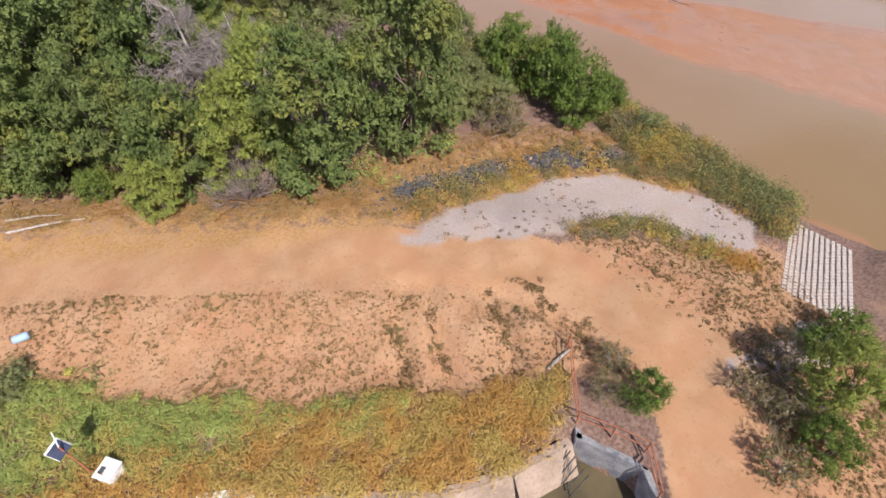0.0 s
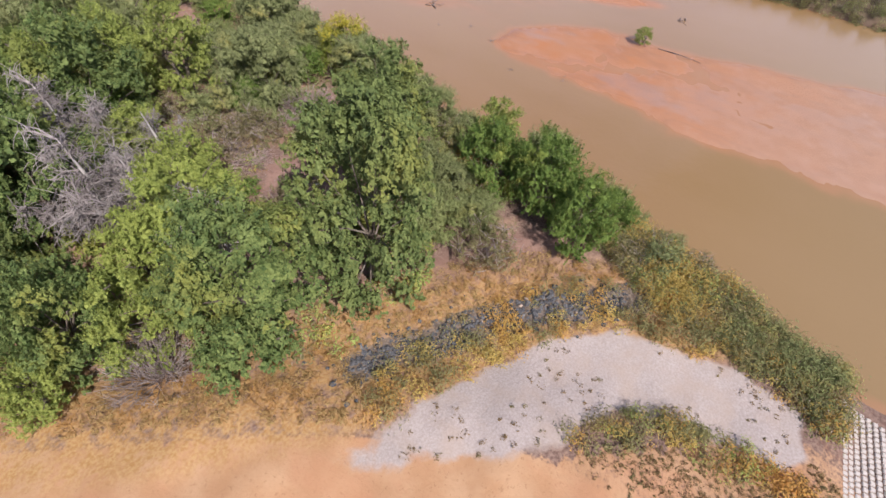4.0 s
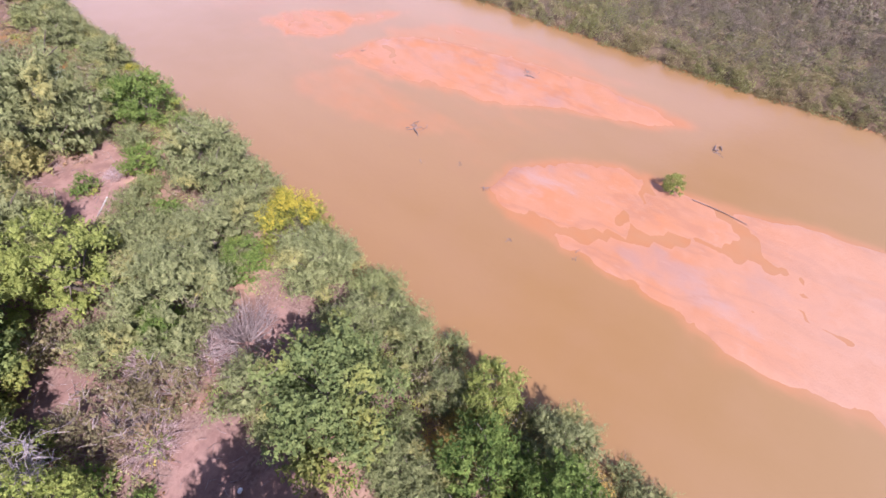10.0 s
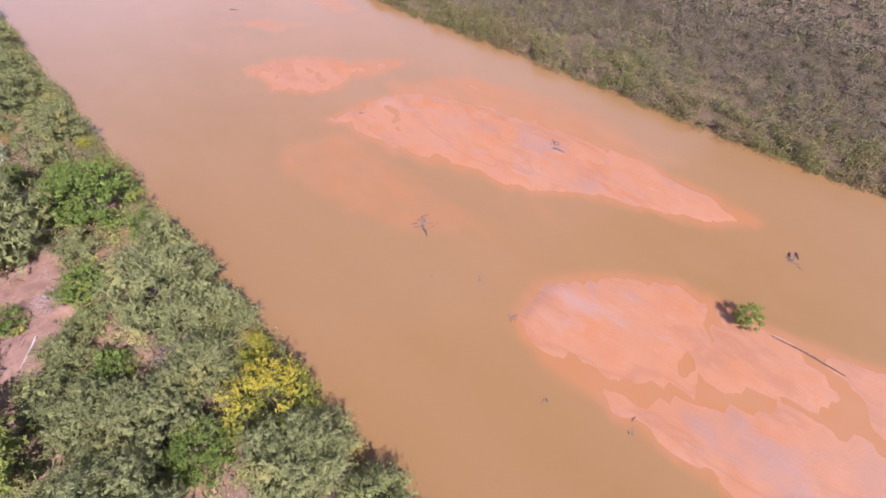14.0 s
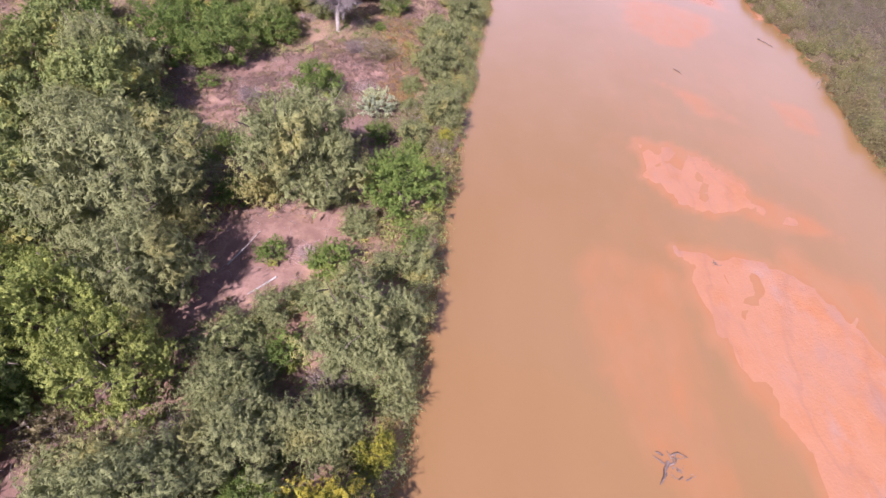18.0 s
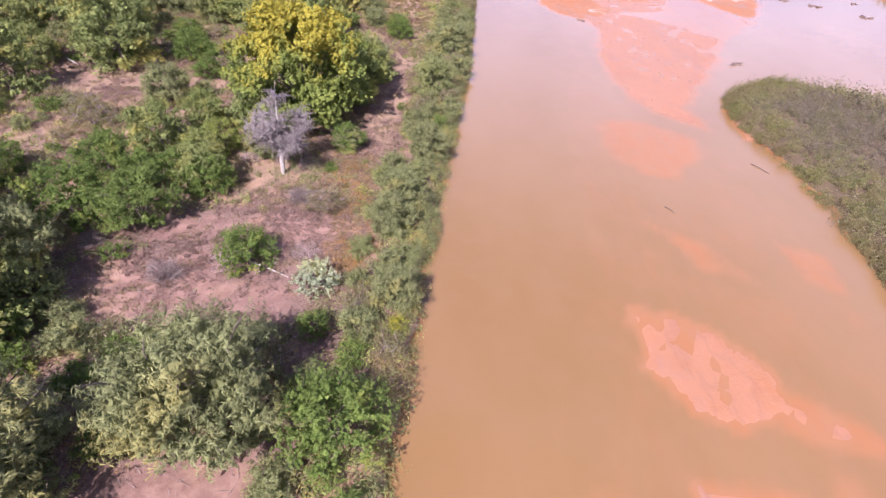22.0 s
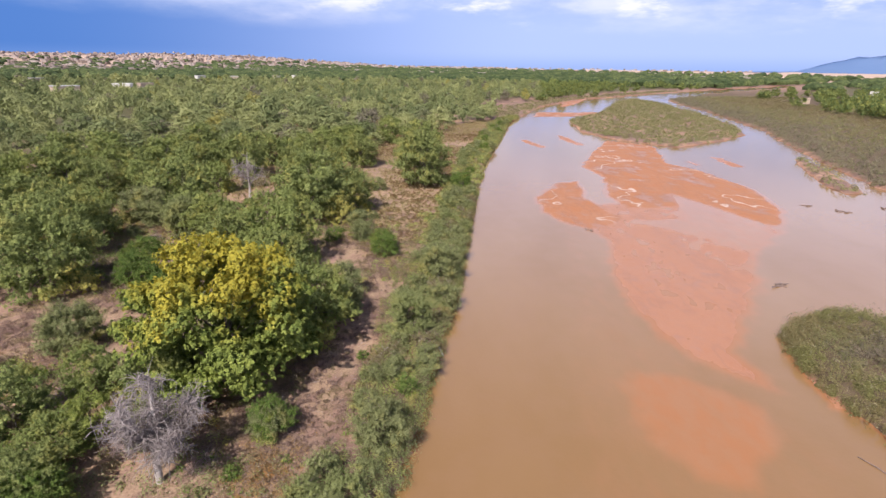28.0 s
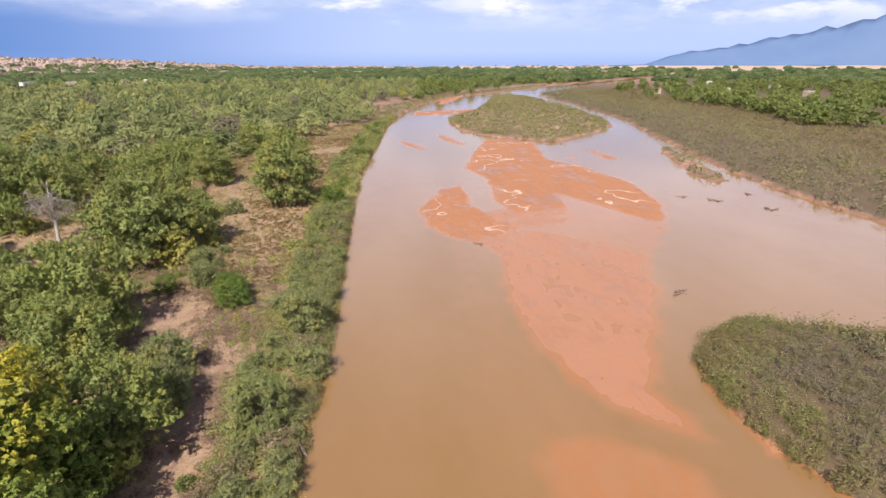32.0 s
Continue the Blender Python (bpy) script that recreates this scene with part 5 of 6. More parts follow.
green = wobble(x, y, 5, 11) + rng.normal(0, 0.3, len(x)) > -0.15
mass("weeds", x[k & ~green], y[k & ~green], rng.uniform(0.4, 0.8, (k & ~green).sum()), 60, 0.15, LEAF["weed"], "yellow-orange weeds round the gravel", 135, 1.2)
mass("weeds", x[k & green], y[k & green], rng.uniform(0.45, 1.0, (k & green).sum()), 80, 0.16, LEAF["sage"], "low olive-green bushes round the gravel", 145, 1.3, 0.35, 0.0, "plants", 0.15)
k = (inside(ISLAND_GREEN, x, y) > -0.1) & (rng.random(len(x)) < 0.9) & (inside(GRAVEL, x, y) > -1.9 + 0.4 * wobble(x, y, 6, 12))
pick = wobble(x, y, 5, 11) + rng.normal(0, 0.35, len(x))
for leaf, lo, hi, label in (("sage", -9, 0.0, "olive weeds between track and gravel"), ("meadow", 0.0, 0.35, "green weeds between track and gravel"), ("weed", 0.35, 9, "golden weeds between track and gravel")):
    j = k & (pick >= lo) & (pick < hi)
    mass("weeds", x[j], y[j], rng.uniform(0.35, 0.8, j.sum()), 56, 0.16, LEAF[leaf], label, 136, 1.2, 0.35, 0.0, "plants", 0.2)
k = (inside(GRAVEL, x, y) > 0.1) & (rng.random(len(x)) < 0.4) & (wobble(x, y, 5, 11) > 0.0)
mass("low_tufts", x[k], y[k], rng.uniform(0.1, 0.3, k.sum()), 10, 0.13, LEAF["tuft"], "a few tufts on the gravel", 137, 0.7)
k = (inside([(-31.8, -61.9), (-32.5, -65.6), (-33.7, -69.3), (-34.2, -71), (-32.5, -71.6), (-29.2, -73.8), (-30.5, -70.3), (-29.6, -64.5)], x, y) > 0) & (rng.random(len(x)) < 0.5)
mass("low_tufts", x[k], y[k], rng.uniform(0.12, 0.3, k.sum()), 9, 0.14, LEAF["tuft"], "brown tufts beside the track", 138, 0.7)
x, y, rng = scatter(22000, -82, -38, -76, -36, 139)
CANAL_BANK = [(-68, -37), (-57.3, -46.9), (-54.9, -49.2), (-53.4, -51.7), (-50.9, -54.9), (-49.3, -57.1), (-46.7, -60), (-44.8, -61.9), (-42, -64.8), (-40.2, -66.2),
              (-43.8, -67.6), (-49.2, -65.8), (-56.2, -60.8), (-64, -55), (-82, -41)]
dc = -inside(CANAL, x, y)
k = (inside(CANAL_BANK, x, y) + 0.5 * wobble(x, y, 6, 12) > 0) & (dc > 0.1)
high = (dc + rng.normal(0, 0.8, len(x)) + 1.2 * wobble(x, y, 4, 9) > np.interp(x, [-60, -52, -46, -42], [1.6, 2.2, 5.0, 9]))
mass("canal_weeds", x[k & ~high], y[k & ~high], rng.uniform(0.35, 0.75, (k & ~high).sum()), 60, 0.26, LEAF["weed"], "golden weeds along the canal edge", 140, 1.1, 0.13, 0.2, "plants", 0.7)
mass("canal_weeds", x[k & high], y[k & high], rng.uniform(0.3, 0.6, (k & high).sum()), 56, 0.24, LEAF["meadow"], "green weeds above the canal", 141, 1.0, 0.15, 0.2, "plants", 0.7)
for a, b in (((-40.5, -58.9), (-43.6, -62.3)), ((-37.9, -60.5), (-41.5, -64.8)), ((-37.2, -61.3), (-36.6, -66.2)), ((-42.3, -57.6), (-45.4, -60.8))):
    n = 70
    u = np.linspace(0, 1, n)
    rng = np.random.default_rng(int(-a[0] * 10))
    sway = 0.5 * np.sin(u * 5 + a[0] * 3)
    u = u[rng.random(n) < 0.25 + 0.75 * (np.sin(u * 9 + a[1] * 7) > -0.2)]
    n, sway = len(u), sway[:len(u)]
    mass("weeds", a[0] + (b[0] - a[0]) * u + sway + rng.normal(0, 0.25, n), a[1] + (b[1] - a[1]) * u + rng.normal(0, 0.15, n), rng.uniform(0.12, 0.36, n), 18, 0.14, LEAF["tuft"],
         "line of dark weeds in a gully of the slope", 143, 0.8)

# ---- woods ----
wd = Nodes("forest leaves", 0.65, 0.15)
tone, each = wd.attribute("tone"), wd.random_island()
# Extra blue in the leaf colours stands in for distance haze.
wc = wd.mix(wd.math("ADD", wd.math("MULTIPLY", tone, 0.7), wd.math("MULTIPLY", wd.noise(0.35, 3.0), 0.3)), (0.11, 0.145, 0.058), (0.39, 0.4, 0.16))
wc = wd.mix(wd.span(tone, 0.965, 0.985), wc, (0.33, 0.3, 0.08))
wc = wd.mix(wd.span(tone, 0.06, 0.03), wc, (0.2, 0.175, 0.12))
wc = wd.mix(wd.span(each, 0.0, 1.0, 0.2, 0.0), wc, (0.035, 0.05, 0.015))
wd.colour(wc)
FOREST = wd.mat

def unit_crown(seed, count, size):
    rng = np.random.default_rng(seed)
    places = clumps(rng, 17, 0.35, 1.6, 0.78, 0.8, 0.95)
    leaves = leafage(rng, places, count, size, 0.75, 0.85, 0.0, 2, 0.12, 0.12)[0].reshape(-1, 4, 3)
    return with_inner(rng, places, leaves.reshape(-1, 3), max(60, count // 10), size * 2.6)[0].reshape(-1, 4, 3)


def woods(name, x, y, r, per, size, leaf, label, seed):
    """Many tree crowns joined, each turned and sized on its own."""
    rng = np.random.default_rng(seed)
    z = height(x, y)
    crowns = [unit_crown(seed + k, per, size) for k in range(5)]
    out = []
    for px, py, pz, pr in zip(x, y, z, r):
        a = rng.uniform(0, 6.283)
        q = crowns[int(rng.integers(5))]
        c, t = math.cos(a) * pr, math.sin(a) * pr
        out.append(np.stack([q[..., 0] * c - q[..., 1] * t + px, q[..., 0] * t + q[..., 1] * c + py, q[..., 2] * pr * rng.uniform(0.7, 1.3) + pz], -1))
    v = np.concatenate(out).reshape(-1, 3)
    me = mesh_of(name, v, np.arange(len(v)).reshape(-1, 4), leaf, False)
    give(me, "tone", np.repeat(rng.random(len(x)), len(v) // len(x)))
    return tagged(new(name, me), label, "woods", kind="stuff")


x, y, rng = scatter(16000, -330, 30, 20, 480, 111)
d = left_edge(y) - x
ok = free(x, y) & (d > np.interp(y, [20, 60, 90, 150, 250, 300, 480], [70, 62, 60, 45, 32, 14, 8]) + 8 * wobble(x, y, 2, 7))
x, y = x[ok], y[ok]
i = spaced(x, y, 11.0, 1)
x, y = x[i], y[i]
keep = wobble(x, y, 3, 9) + 0.35 * rng.normal(size=len(x)) > -0.75
x, y = x[keep], y[keep]
r = 3.3 + 3.9 * rng.random(len(x)) ** 1.5
far = np.hypot(x, y)
for px, py, pr in zip(x[far < 185], y[far < 185], r[far < 185]):
    if rnd.random() < 0.22:
        continue
    m = put(px, py, pr * 0.92, rnd.uniform(0, 6.28), rnd.uniform(0.9, 1.2))
    copy_thing(rnd.choice(sample["c"]), m).matrix_basis = m
for lo, hi, per, leaf_size, label in ((185, 270, 2000, 0.075, "dense green cottonwood forest beyond the flats"),
                                      (270, 900, 950, 0.1, "green cottonwood forest further upstream")):
    k = (far >= lo) & (far < hi)
    woods("cottonwood_forest", x[k], y[k], r[k], per, leaf_size, FOREST, label, 112 + lo)
x, y, rng = scatter(1500, -110, -36, -50, 20, 113)
ok = free(x, y, 0.9) & (along(ROAD, x, y) > 7) & (y > -1.02 * x - 86) & (left_edge(y) - x > 24)
x, y = x[ok], y[ok]
i = spaced(x, y, 6.5, 1)
for px, py in zip(x[i], y[i]):
    m = put(px, py, rnd.uniform(2.8, 4.2), rnd.uniform(0, 6.28), rnd.uniform(0.95, 1.2))
    copy_thing(rnd.choice(sample["c"]), m).matrix_basis = m
# far woods: rounded crowns
def far_woods(x, y, r, seed, label):
    rng = np.random.default_rng(seed)
    rings, sides = 3, 7
    verts, faces = [], []
    z = height(x, y)
    n = len(x)
    a = np.arange(sides) * 2 * np.pi / sides
    base = []
    for k, (rr, zz) in enumerate(((1.0, 0.2), (0.95, 0.9), (0.55, 1.35))):
        q = rr * rng.uniform(0.75, 1.2, (n, sides)) * r[:, None]
        base.append(np.stack([x[:, None] + q * np.cos(a), y[:, None] + q * np.sin(a), z[:, None] + zz * rng.uniform(0.8, 1.2, (n, sides)) * (3 + 0.42 * r[:, None])], -1))
    top = np.stack([x, y, z + 1.5 * (3 + 0.42 * r)], -1)[:, None]
    verts = np.concatenate(base + [top], 1)
    m = rings * sides + 1
    s = np.arange(sides)
    quads = np.concatenate([np.stack([k * sides + s, k * sides + (s + 1) % sides, (k + 1) * sides + (s + 1) % sides, (k + 1) * sides + s], -1) for k in range(rings - 1)])
    tris = np.stack([(rings - 1) * sides + s, (rings - 1) * sides + (s + 1) % sides, np.full(sides, m - 1)], -1)
    off = (np.arange(n) * m)[:, None, None]
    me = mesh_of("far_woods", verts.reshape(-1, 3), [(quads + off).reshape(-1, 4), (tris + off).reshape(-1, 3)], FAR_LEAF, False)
    return tagged(new("far_woods", me), label, "woods", kind="stuff")


fl = Nodes("far tree crowns", 0.9, 0.1)
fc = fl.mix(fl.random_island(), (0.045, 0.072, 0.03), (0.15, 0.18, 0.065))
# Near-black noise patches, painted as the shaded gaps in the crowns.
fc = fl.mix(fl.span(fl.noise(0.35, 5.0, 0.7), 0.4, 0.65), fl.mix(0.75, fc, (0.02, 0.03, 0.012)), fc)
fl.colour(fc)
fl.bump(fl.noise(0.5, 4.0), 1.0, 1.0)
FAR_LEAF = fl.mat
rng = np.random.default_rng(115)
rr = 330 + 2900 * rng.random(14000) ** 1.2
aa = rng.uniform(-1.0, 1.1, 14000)
x, y = rr * np.sin(aa), rr * np.cos(aa)
shore, left = banks(x, y)
ok = (shore > 8) & ((left > 8) & (y > 460) | (left > 8) & (x < -320) | (left < 0) & (x - right_edge(y) > 90) & (wobble(x, y, 0, 4) > -0.5)) & (y > 60)
heading = np.degrees(aa)
ok &= rng.random(len(x)) < np.interp(rr - np.interp(heading, [-30, -8, 8, 20, 60], [1300, 2300, 2700, 1700, 1500]), [0, 400, 1500], [1, 0.3, 0.12])
ok &= (heading < 12) | (wobble(x * 0.35, y * 0.35, 0, 6) + rng.normal(0, 0.3, len(x)) > -0.45)
near = ok & (rr < 950)
# Right side takes the darker leaf material in place of a cloud's shadow.
for side, leaf, label in ((near & (heading < 10), FOREST, "distant green woods along the river"), (near & (heading >= 10), LEAF["cottonwood"], "woods beyond the far bank, leaves darkened for cloud shadow")):
    woods("cottonwood_forest", x[side], y[side], rng.uniform(4.2, 6.6, side.sum()), 420, 0.145, leaf, label, 512)
ok &= ~near
x, y, rr = x[ok], y[ok], rr[ok]
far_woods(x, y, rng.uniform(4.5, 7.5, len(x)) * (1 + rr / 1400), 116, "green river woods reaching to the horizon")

# ---- sky and distance ----
s = Nodes("storm sky", 1.0, 0.0)
geo = s.t.nodes.new("ShaderNodeTexCoord")
sep = s.t.nodes.new("ShaderNodeSeparateXYZ")
s.link(geo.outputs["Object"], sep.inputs[0])
rise = s.math("DIVIDE", sep.outputs[2], 4600.0)
side = s.math("DIVIDE", sep.outputs[0], 4600.0)
puff = s.noise(1.0, 6.0, 0.6, s.coords("Object", (1 / 1900, 1 / 1900, 1 / 520)))
tuft = s.noise(1.0, 5.0, 0.6, s.coords("Object", (1 / 800, 1 / 800, 1 / 230)))
storm = s.mix(s.span(side, -0.65, 0.2), (0.075, 0.19, 0.48), (0.38, 0.49, 0.78))
storm = s.mix(s.span(rise, 0.0, 0.035, 0.55, 0.0), storm, (0.2, 0.32, 0.6))
cloud = s.mix(s.span(puff, 0.4, 0.62), (0.33, 0.44, 0.68), (0.62, 0.67, 0.79))
cloud = s.mix(s.span(tuft, 0.52, 0.66), cloud, (0.82, 0.83, 0.86))
high = s.math("ADD", s.math("ADD", rise, s.math("MULTIPLY", side, 0.02)), s.math("MULTIPLY", s.math("SUBTRACT", puff, 0.5), 0.06))
cloud = s.mix(s.span(rise, 0.14, 0.2), cloud, s.mix(s.span(tuft, 0.35, 0.6), (0.55, 0.58, 0.8), (0.82, 0.82, 1.0)))
skyc = s.mix(s.span(high, 0.06, 0.125), storm, cloud)
skyc = s.mix(s.span(rise, 0.28, 0.95), skyc, (0.12, 0.18, 0.36))
em = s.t.nodes.new("ShaderNodeEmission")
s.link(skyc, em.inputs["Color"])
em.inputs["Strength"].default_value = 1.0
s.link(em.outputs[0], s.out.inputs["Surface"])
a = np.linspace(0, 2 * np.pi, 97)[:-1]
k = np.arange(96)
tall = 2100 + 5200 * step(np.cos(a), -0.1, 0.75)
v = np.concatenate([np.stack([4600 * np.sin(a), 4600 * np.cos(a), -120 + (tall + 120) * h], -1) for h in np.linspace(0, 1, 9) ** 1.5])
f = np.concatenate([np.stack([j * 96 + k, j * 96 + (k + 1) % 96, (j + 1) * 96 + (k + 1) % 96, (j + 1) * 96 + k], -1) for j in range(8)])
tagged(new("backdrop", mesh_of("backdrop", v, f, s.mat)), "blue storm cloud with white cloud tops above the horizon", "sky", kind="structure")

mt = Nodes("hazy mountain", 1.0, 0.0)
# Distance haze is put into the base colour as blue.
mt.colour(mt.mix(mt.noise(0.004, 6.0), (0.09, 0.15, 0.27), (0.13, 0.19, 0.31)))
ridge = []
for h in np.linspace(26, 120, 120):
    up = np.interp(h, [26, 33, 36, 41, 42.5, 47, 50, 52.7, 58, 80, 100, 120], [0, 10, 88, 138, 168, 226, 280, 308, 322, 312, 205, 0])
    up *= 1 + 0.03 * math.sin(h * 1.9) + 0.015 * math.sin(h * 4.3 + 1)
    t = math.radians(h)
    ridge.append([(rad * math.sin(t), rad * math.cos(t), 20 + frac * up * (1 + 0.06 * math.sin(h * 3.1 + rad))) for rad, frac in ((4200, 0), (4330, 0.45), (4440, 0.8), (4530, 1.0), (4570, 0.0))])
v = np.array(ridge).reshape(-1, 3)
i = np.arange(120 * 5).reshape(120, 5)
f = np.stack([i[:-1, :-1], i[1:, :-1], i[1:, 1:], i[:-1, 1:]], -1).reshape(-1, 4)
tagged(new("mountain", mesh_of("mountain", v, f, mt.mat)), "mountain range on the horizon, tinted haze blue", "mountain", kind="structure")


# ---- small things ----
def part(name, me, parent=None, label=""):
    ob = new(name, me)
    ob.parent = parent
    return tagged(ob, label) if label else ob


def ground_at(x, y):
    return float(height(np.array([float(x)]), np.array([float(y)]))[0])


def box_mesh(name, sx, sy, sz, material, bevel=0.02, base=True):
    bm = bmesh.new()
    bmesh.ops.create_cube(bm, size=1)
    bmesh.ops.scale(bm, vec=(sx, sy, sz), verts=bm.verts)
    if base:
        bmesh.ops.translate(bm, vec=(0, 0, sz / 2), verts=bm.verts)
    bmesh.ops.bevel(bm, geom=bm.edges[:], offset=bevel, segments=2, affect="EDGES")
    me = bpy.data.meshes.new(name)
    bm.to_mesh(me)
    bm.free()
    me.materials.append(material)
    return me


def rod(name, a, b, r, material, sides=8):
    a, b = np.array(a, float), np.array(b, float)
    return mesh_of(name, *tubes([([a, (a + b) / 2, b], [r, r, r])], sides), material)


def stone_mesh(name, seed, material):
    rng = np.random.default_rng(seed)
    bm = bmesh.new()
    bmesh.ops.create_icosphere(bm, subdivisions=1, radius=0.5)
    for v in bm.verts:
        v.co *= rng.uniform(0.6, 1.25)
        v.co.z *= 0.72
    me = bpy.data.meshes.new(name)
    bm.to_mesh(me)
    bm.free()
    me.materials.append(material)
    return me


# riprap between gravel and trees
riprap = tagged(new("riprap"), "grey-blue broken rocks heaped between gravel and grass", "rocks")
STONES = [stone_mesh("stone", k, ROCK) for k in range(6)]
pale = [stone_mesh("stone", 10 + k, LINING) for k in range(2)]
HEAPS = [(0.4, 0.75, 60), (1.5, 0.6, 40), (2.6, 0.6, 50), (3.4, 0.55, 30), (4.3, 0.6, 60), (5.3, 0.5, 35), (6.3, 0.45, 22)]


def on_band(at):
    k = min(int(at), len(BAND) - 2)
    (ax, ay), (bx, by) = BAND[k], BAND[k + 1]
    return ax + (bx - ax) * (at - k), ay + (by - ay) * (at - k)


def stone_pose(x, y, k):
    return Matrix.Translation((x, y, ground_at(x, y) + 0.2 * k)) @ Euler((rnd.uniform(-0.5, 0.5), rnd.uniform(-0.5, 0.5), rnd.uniform(0, 6.28))).to_matrix().to_4x4() @ Matrix.Diagonal((k, k * rnd.uniform(0.6, 1.1), k, 1))


for at, spread, count in HEAPS:
    for _ in range(count):
        x, y = on_band(max(0, at + rnd.gauss(0, 0.42)))
        ob = part("rock", rnd.choice(STONES if rnd.random() < 0.95 else pale), riprap)
        ob.matrix_basis = stone_pose(x + rnd.gauss(0, spread * 1.3), y + rnd.gauss(0, spread), rnd.choice((0.22, 0.26, 0.3, 0.36, 0.45)))
verts, faces = [], []
shape = np.array([v.co for v in STONES[0].vertices]), np.array([p.vertices[:] for p in STONES[0].polygons])
for k in range(900):
    x, y = on_band(rnd.uniform(0, 6.9))
    m = np.array(stone_pose(x + rnd.gauss(0, 0.7), y + rnd.gauss(0, 0.6), rnd.uniform(0.1, 0.24)))
    verts.append(shape[0] @ m[:3, :3].T + m[:3, 3])
    faces.append(shape[1] + k * len(shape[0]))
tagged(part("rubble", mesh_of("rubble", np.concatenate(verts), np.concatenate(faces), ROCK, False), riprap), kind="stuff")

# concrete block mat on the boat ramp
apron = tagged(new("block_mat"), "pale concrete block mat laid as a grid down to the water", "paving")
block = box_mesh("block", 0.245, 0.235, 0.14, PALE_BLOCK, 0.03)
o, e1, e2 = Vector((-19.4, -72.0, 0)), Vector((-0.989, -0.15, 0)), Vector((-0.15, -0.989, 0))
for i in range(24):
    for j in range(12):
        p = o + e1 * (i * 0.315 + 0.2) + e2 * (j * 0.325 - 0.1)
        ob = part("block", block, apron)
        ob.matrix_basis = Matrix.Translation((p.x, p.y, ground_at(p.x, p.y) + rnd.uniform(-0.07, -0.04))) @ Matrix.Rotation(math.atan2(e1.y, e1.x) + rnd.gauss(0, 0.015), 4, "Z")

# canal head: wing wall, rail and screen
wall = tagged(new("canal_wall"), "weathered concrete wing wall at the canal head", "wall")
spots = [(-38.9, -66.4), (-42.0, -68.5), (-41.4, -71.3), (-43.5, -73.6)]
for (ax, ay), (bx, by) in zip(spots, spots[1:]):
    me = box_mesh("panel", math.hypot(bx - ax, by - ay) + 0.3, 0.3, 4.2, WALL, 0.03)
    part("panel", me, wall).matrix_basis = Matrix.Translation(((ax + bx) / 2, (ay + by) / 2, -2.8)) @ Matrix.Rotation(math.atan2(by - ay, bx - ax), 4, "Z")
lip = tagged(new("canal_lip"), "pale concrete lining along the canal edge", "canal wall")
for (ax, ay), (bx, by) in zip(CANAL[:6], CANAL[1:7]):
    me = box_mesh("slab", math.hypot(bx - ax, by - ay), 0.3, 3.9, LINING, 0.03)
    part("slab", me, lip).matrix_basis = Matrix.Translation(((ax + bx) / 2, (ay + by) / 2, -2.9)) @ Matrix.Rotation(math.atan2(by - ay, bx - ax), 4, "Z")
for (ax, ay), (bx, by) in zip(CANAL[:6], CANAL[1:7]):
    long = math.hypot(bx - ax, by - ay)
    nx, ny = (by - ay) / long, -(bx - ax) / long
    if (nx + ny) > 0:
        nx, ny = -nx, -ny
    rows = [(px + nx * o, py + ny * o, z) for px, py in ((ax, ay), (bx, by)) for o, z in ((0.05, 0.95), (0.25, 0.95), (1.25, -0.65), (1.05, -0.9))]
    me = mesh_of("lining", np.array(rows), np.array([(0, 1, 5, 4), (1, 2, 6, 5), (2, 3, 7, 6), (3, 0, 4, 7)]), LINING, False)
    part("lining", me, lip, "sloping pale concrete lining")
rail = tagged(new("pipe_rail"), "rust-red pipe railing on the canal head", "railing")
line = [(-38.5, -65.8), (-39.9, -66.8), (-41.6, -68.1), (-41.3, -69.6), (-41.1, -71.0), (-42.3, -72.2)]
tops = []
for x, y in line:
    z = max(ground_at(x, y), 1.2)
    part("post", rod("post", (x, y, z - 0.3), (x, y, z + 1.05), 0.035, RUST), rail)
    tops.append(np.array([x, y, z]))
for a, b in zip(tops, tops[1:]):
    for h in (0.55, 1.02):
        part("bar", rod("bar", a + (0, 0, h), b + (0, 0, h), 0.03, RUST), rail)
screen = tagged(new("trash_screen"), "dark steel bar screen leaning in the canal", "screen")
for k in range(9):
    x, y = -42.6 - 0.1 * k, -67.6 - 0.28 * k
    part("bar", rod("bar", (x - 1.2, y + 0.7, -2.6), (x + 0.3, y + 0.2, 1.1), 0.03, STEEL), screen)

# gauging station
gauge = tagged(new("gauge_station"), "white metal gauge box with a solar panel on a mast", "instrument box")
gx0, gy0 = -55.9, -54.3
gz0 = ground_at(gx0, gy0)
part("cabinet", box_mesh("cabinet", 0.8, 0.7, 0.75, WHITE, 0.05), gauge).matrix_basis = pose(gx0, gy0, gz0 - 0.1, 0, 0, 25)
lid = part("lid", box_mesh("lid", 0.88, 0.78, 0.07, WHITE, 0.02), gauge)
lid.matrix_basis = pose(gx0, gy0, gz0 + 0.7, 4, 0, 25)
part("hatch", box_mesh("hatch", 0.28, 0.2, 0.06, STEEL, 0.01), lid, "dark steel hatch").matrix_basis = Matrix.Translation((-0.1, 0.15, 0.065))
part("mast", rod("mast", (gx0 - 0.5, gy0 + 0.6, gz0 - 0.1), (gx0 - 0.5, gy0 + 0.6, gz0 + 3.0), 0.04, RUST), gauge)
part("solar_panel", box_mesh("solar_panel", 0.62, 0.05, 0.55, PANEL, 0.01), gauge).matrix_basis = pose(gx0 - 0.5, gy0 + 0.52, gz0 + 2.5, -42, 0, 30)
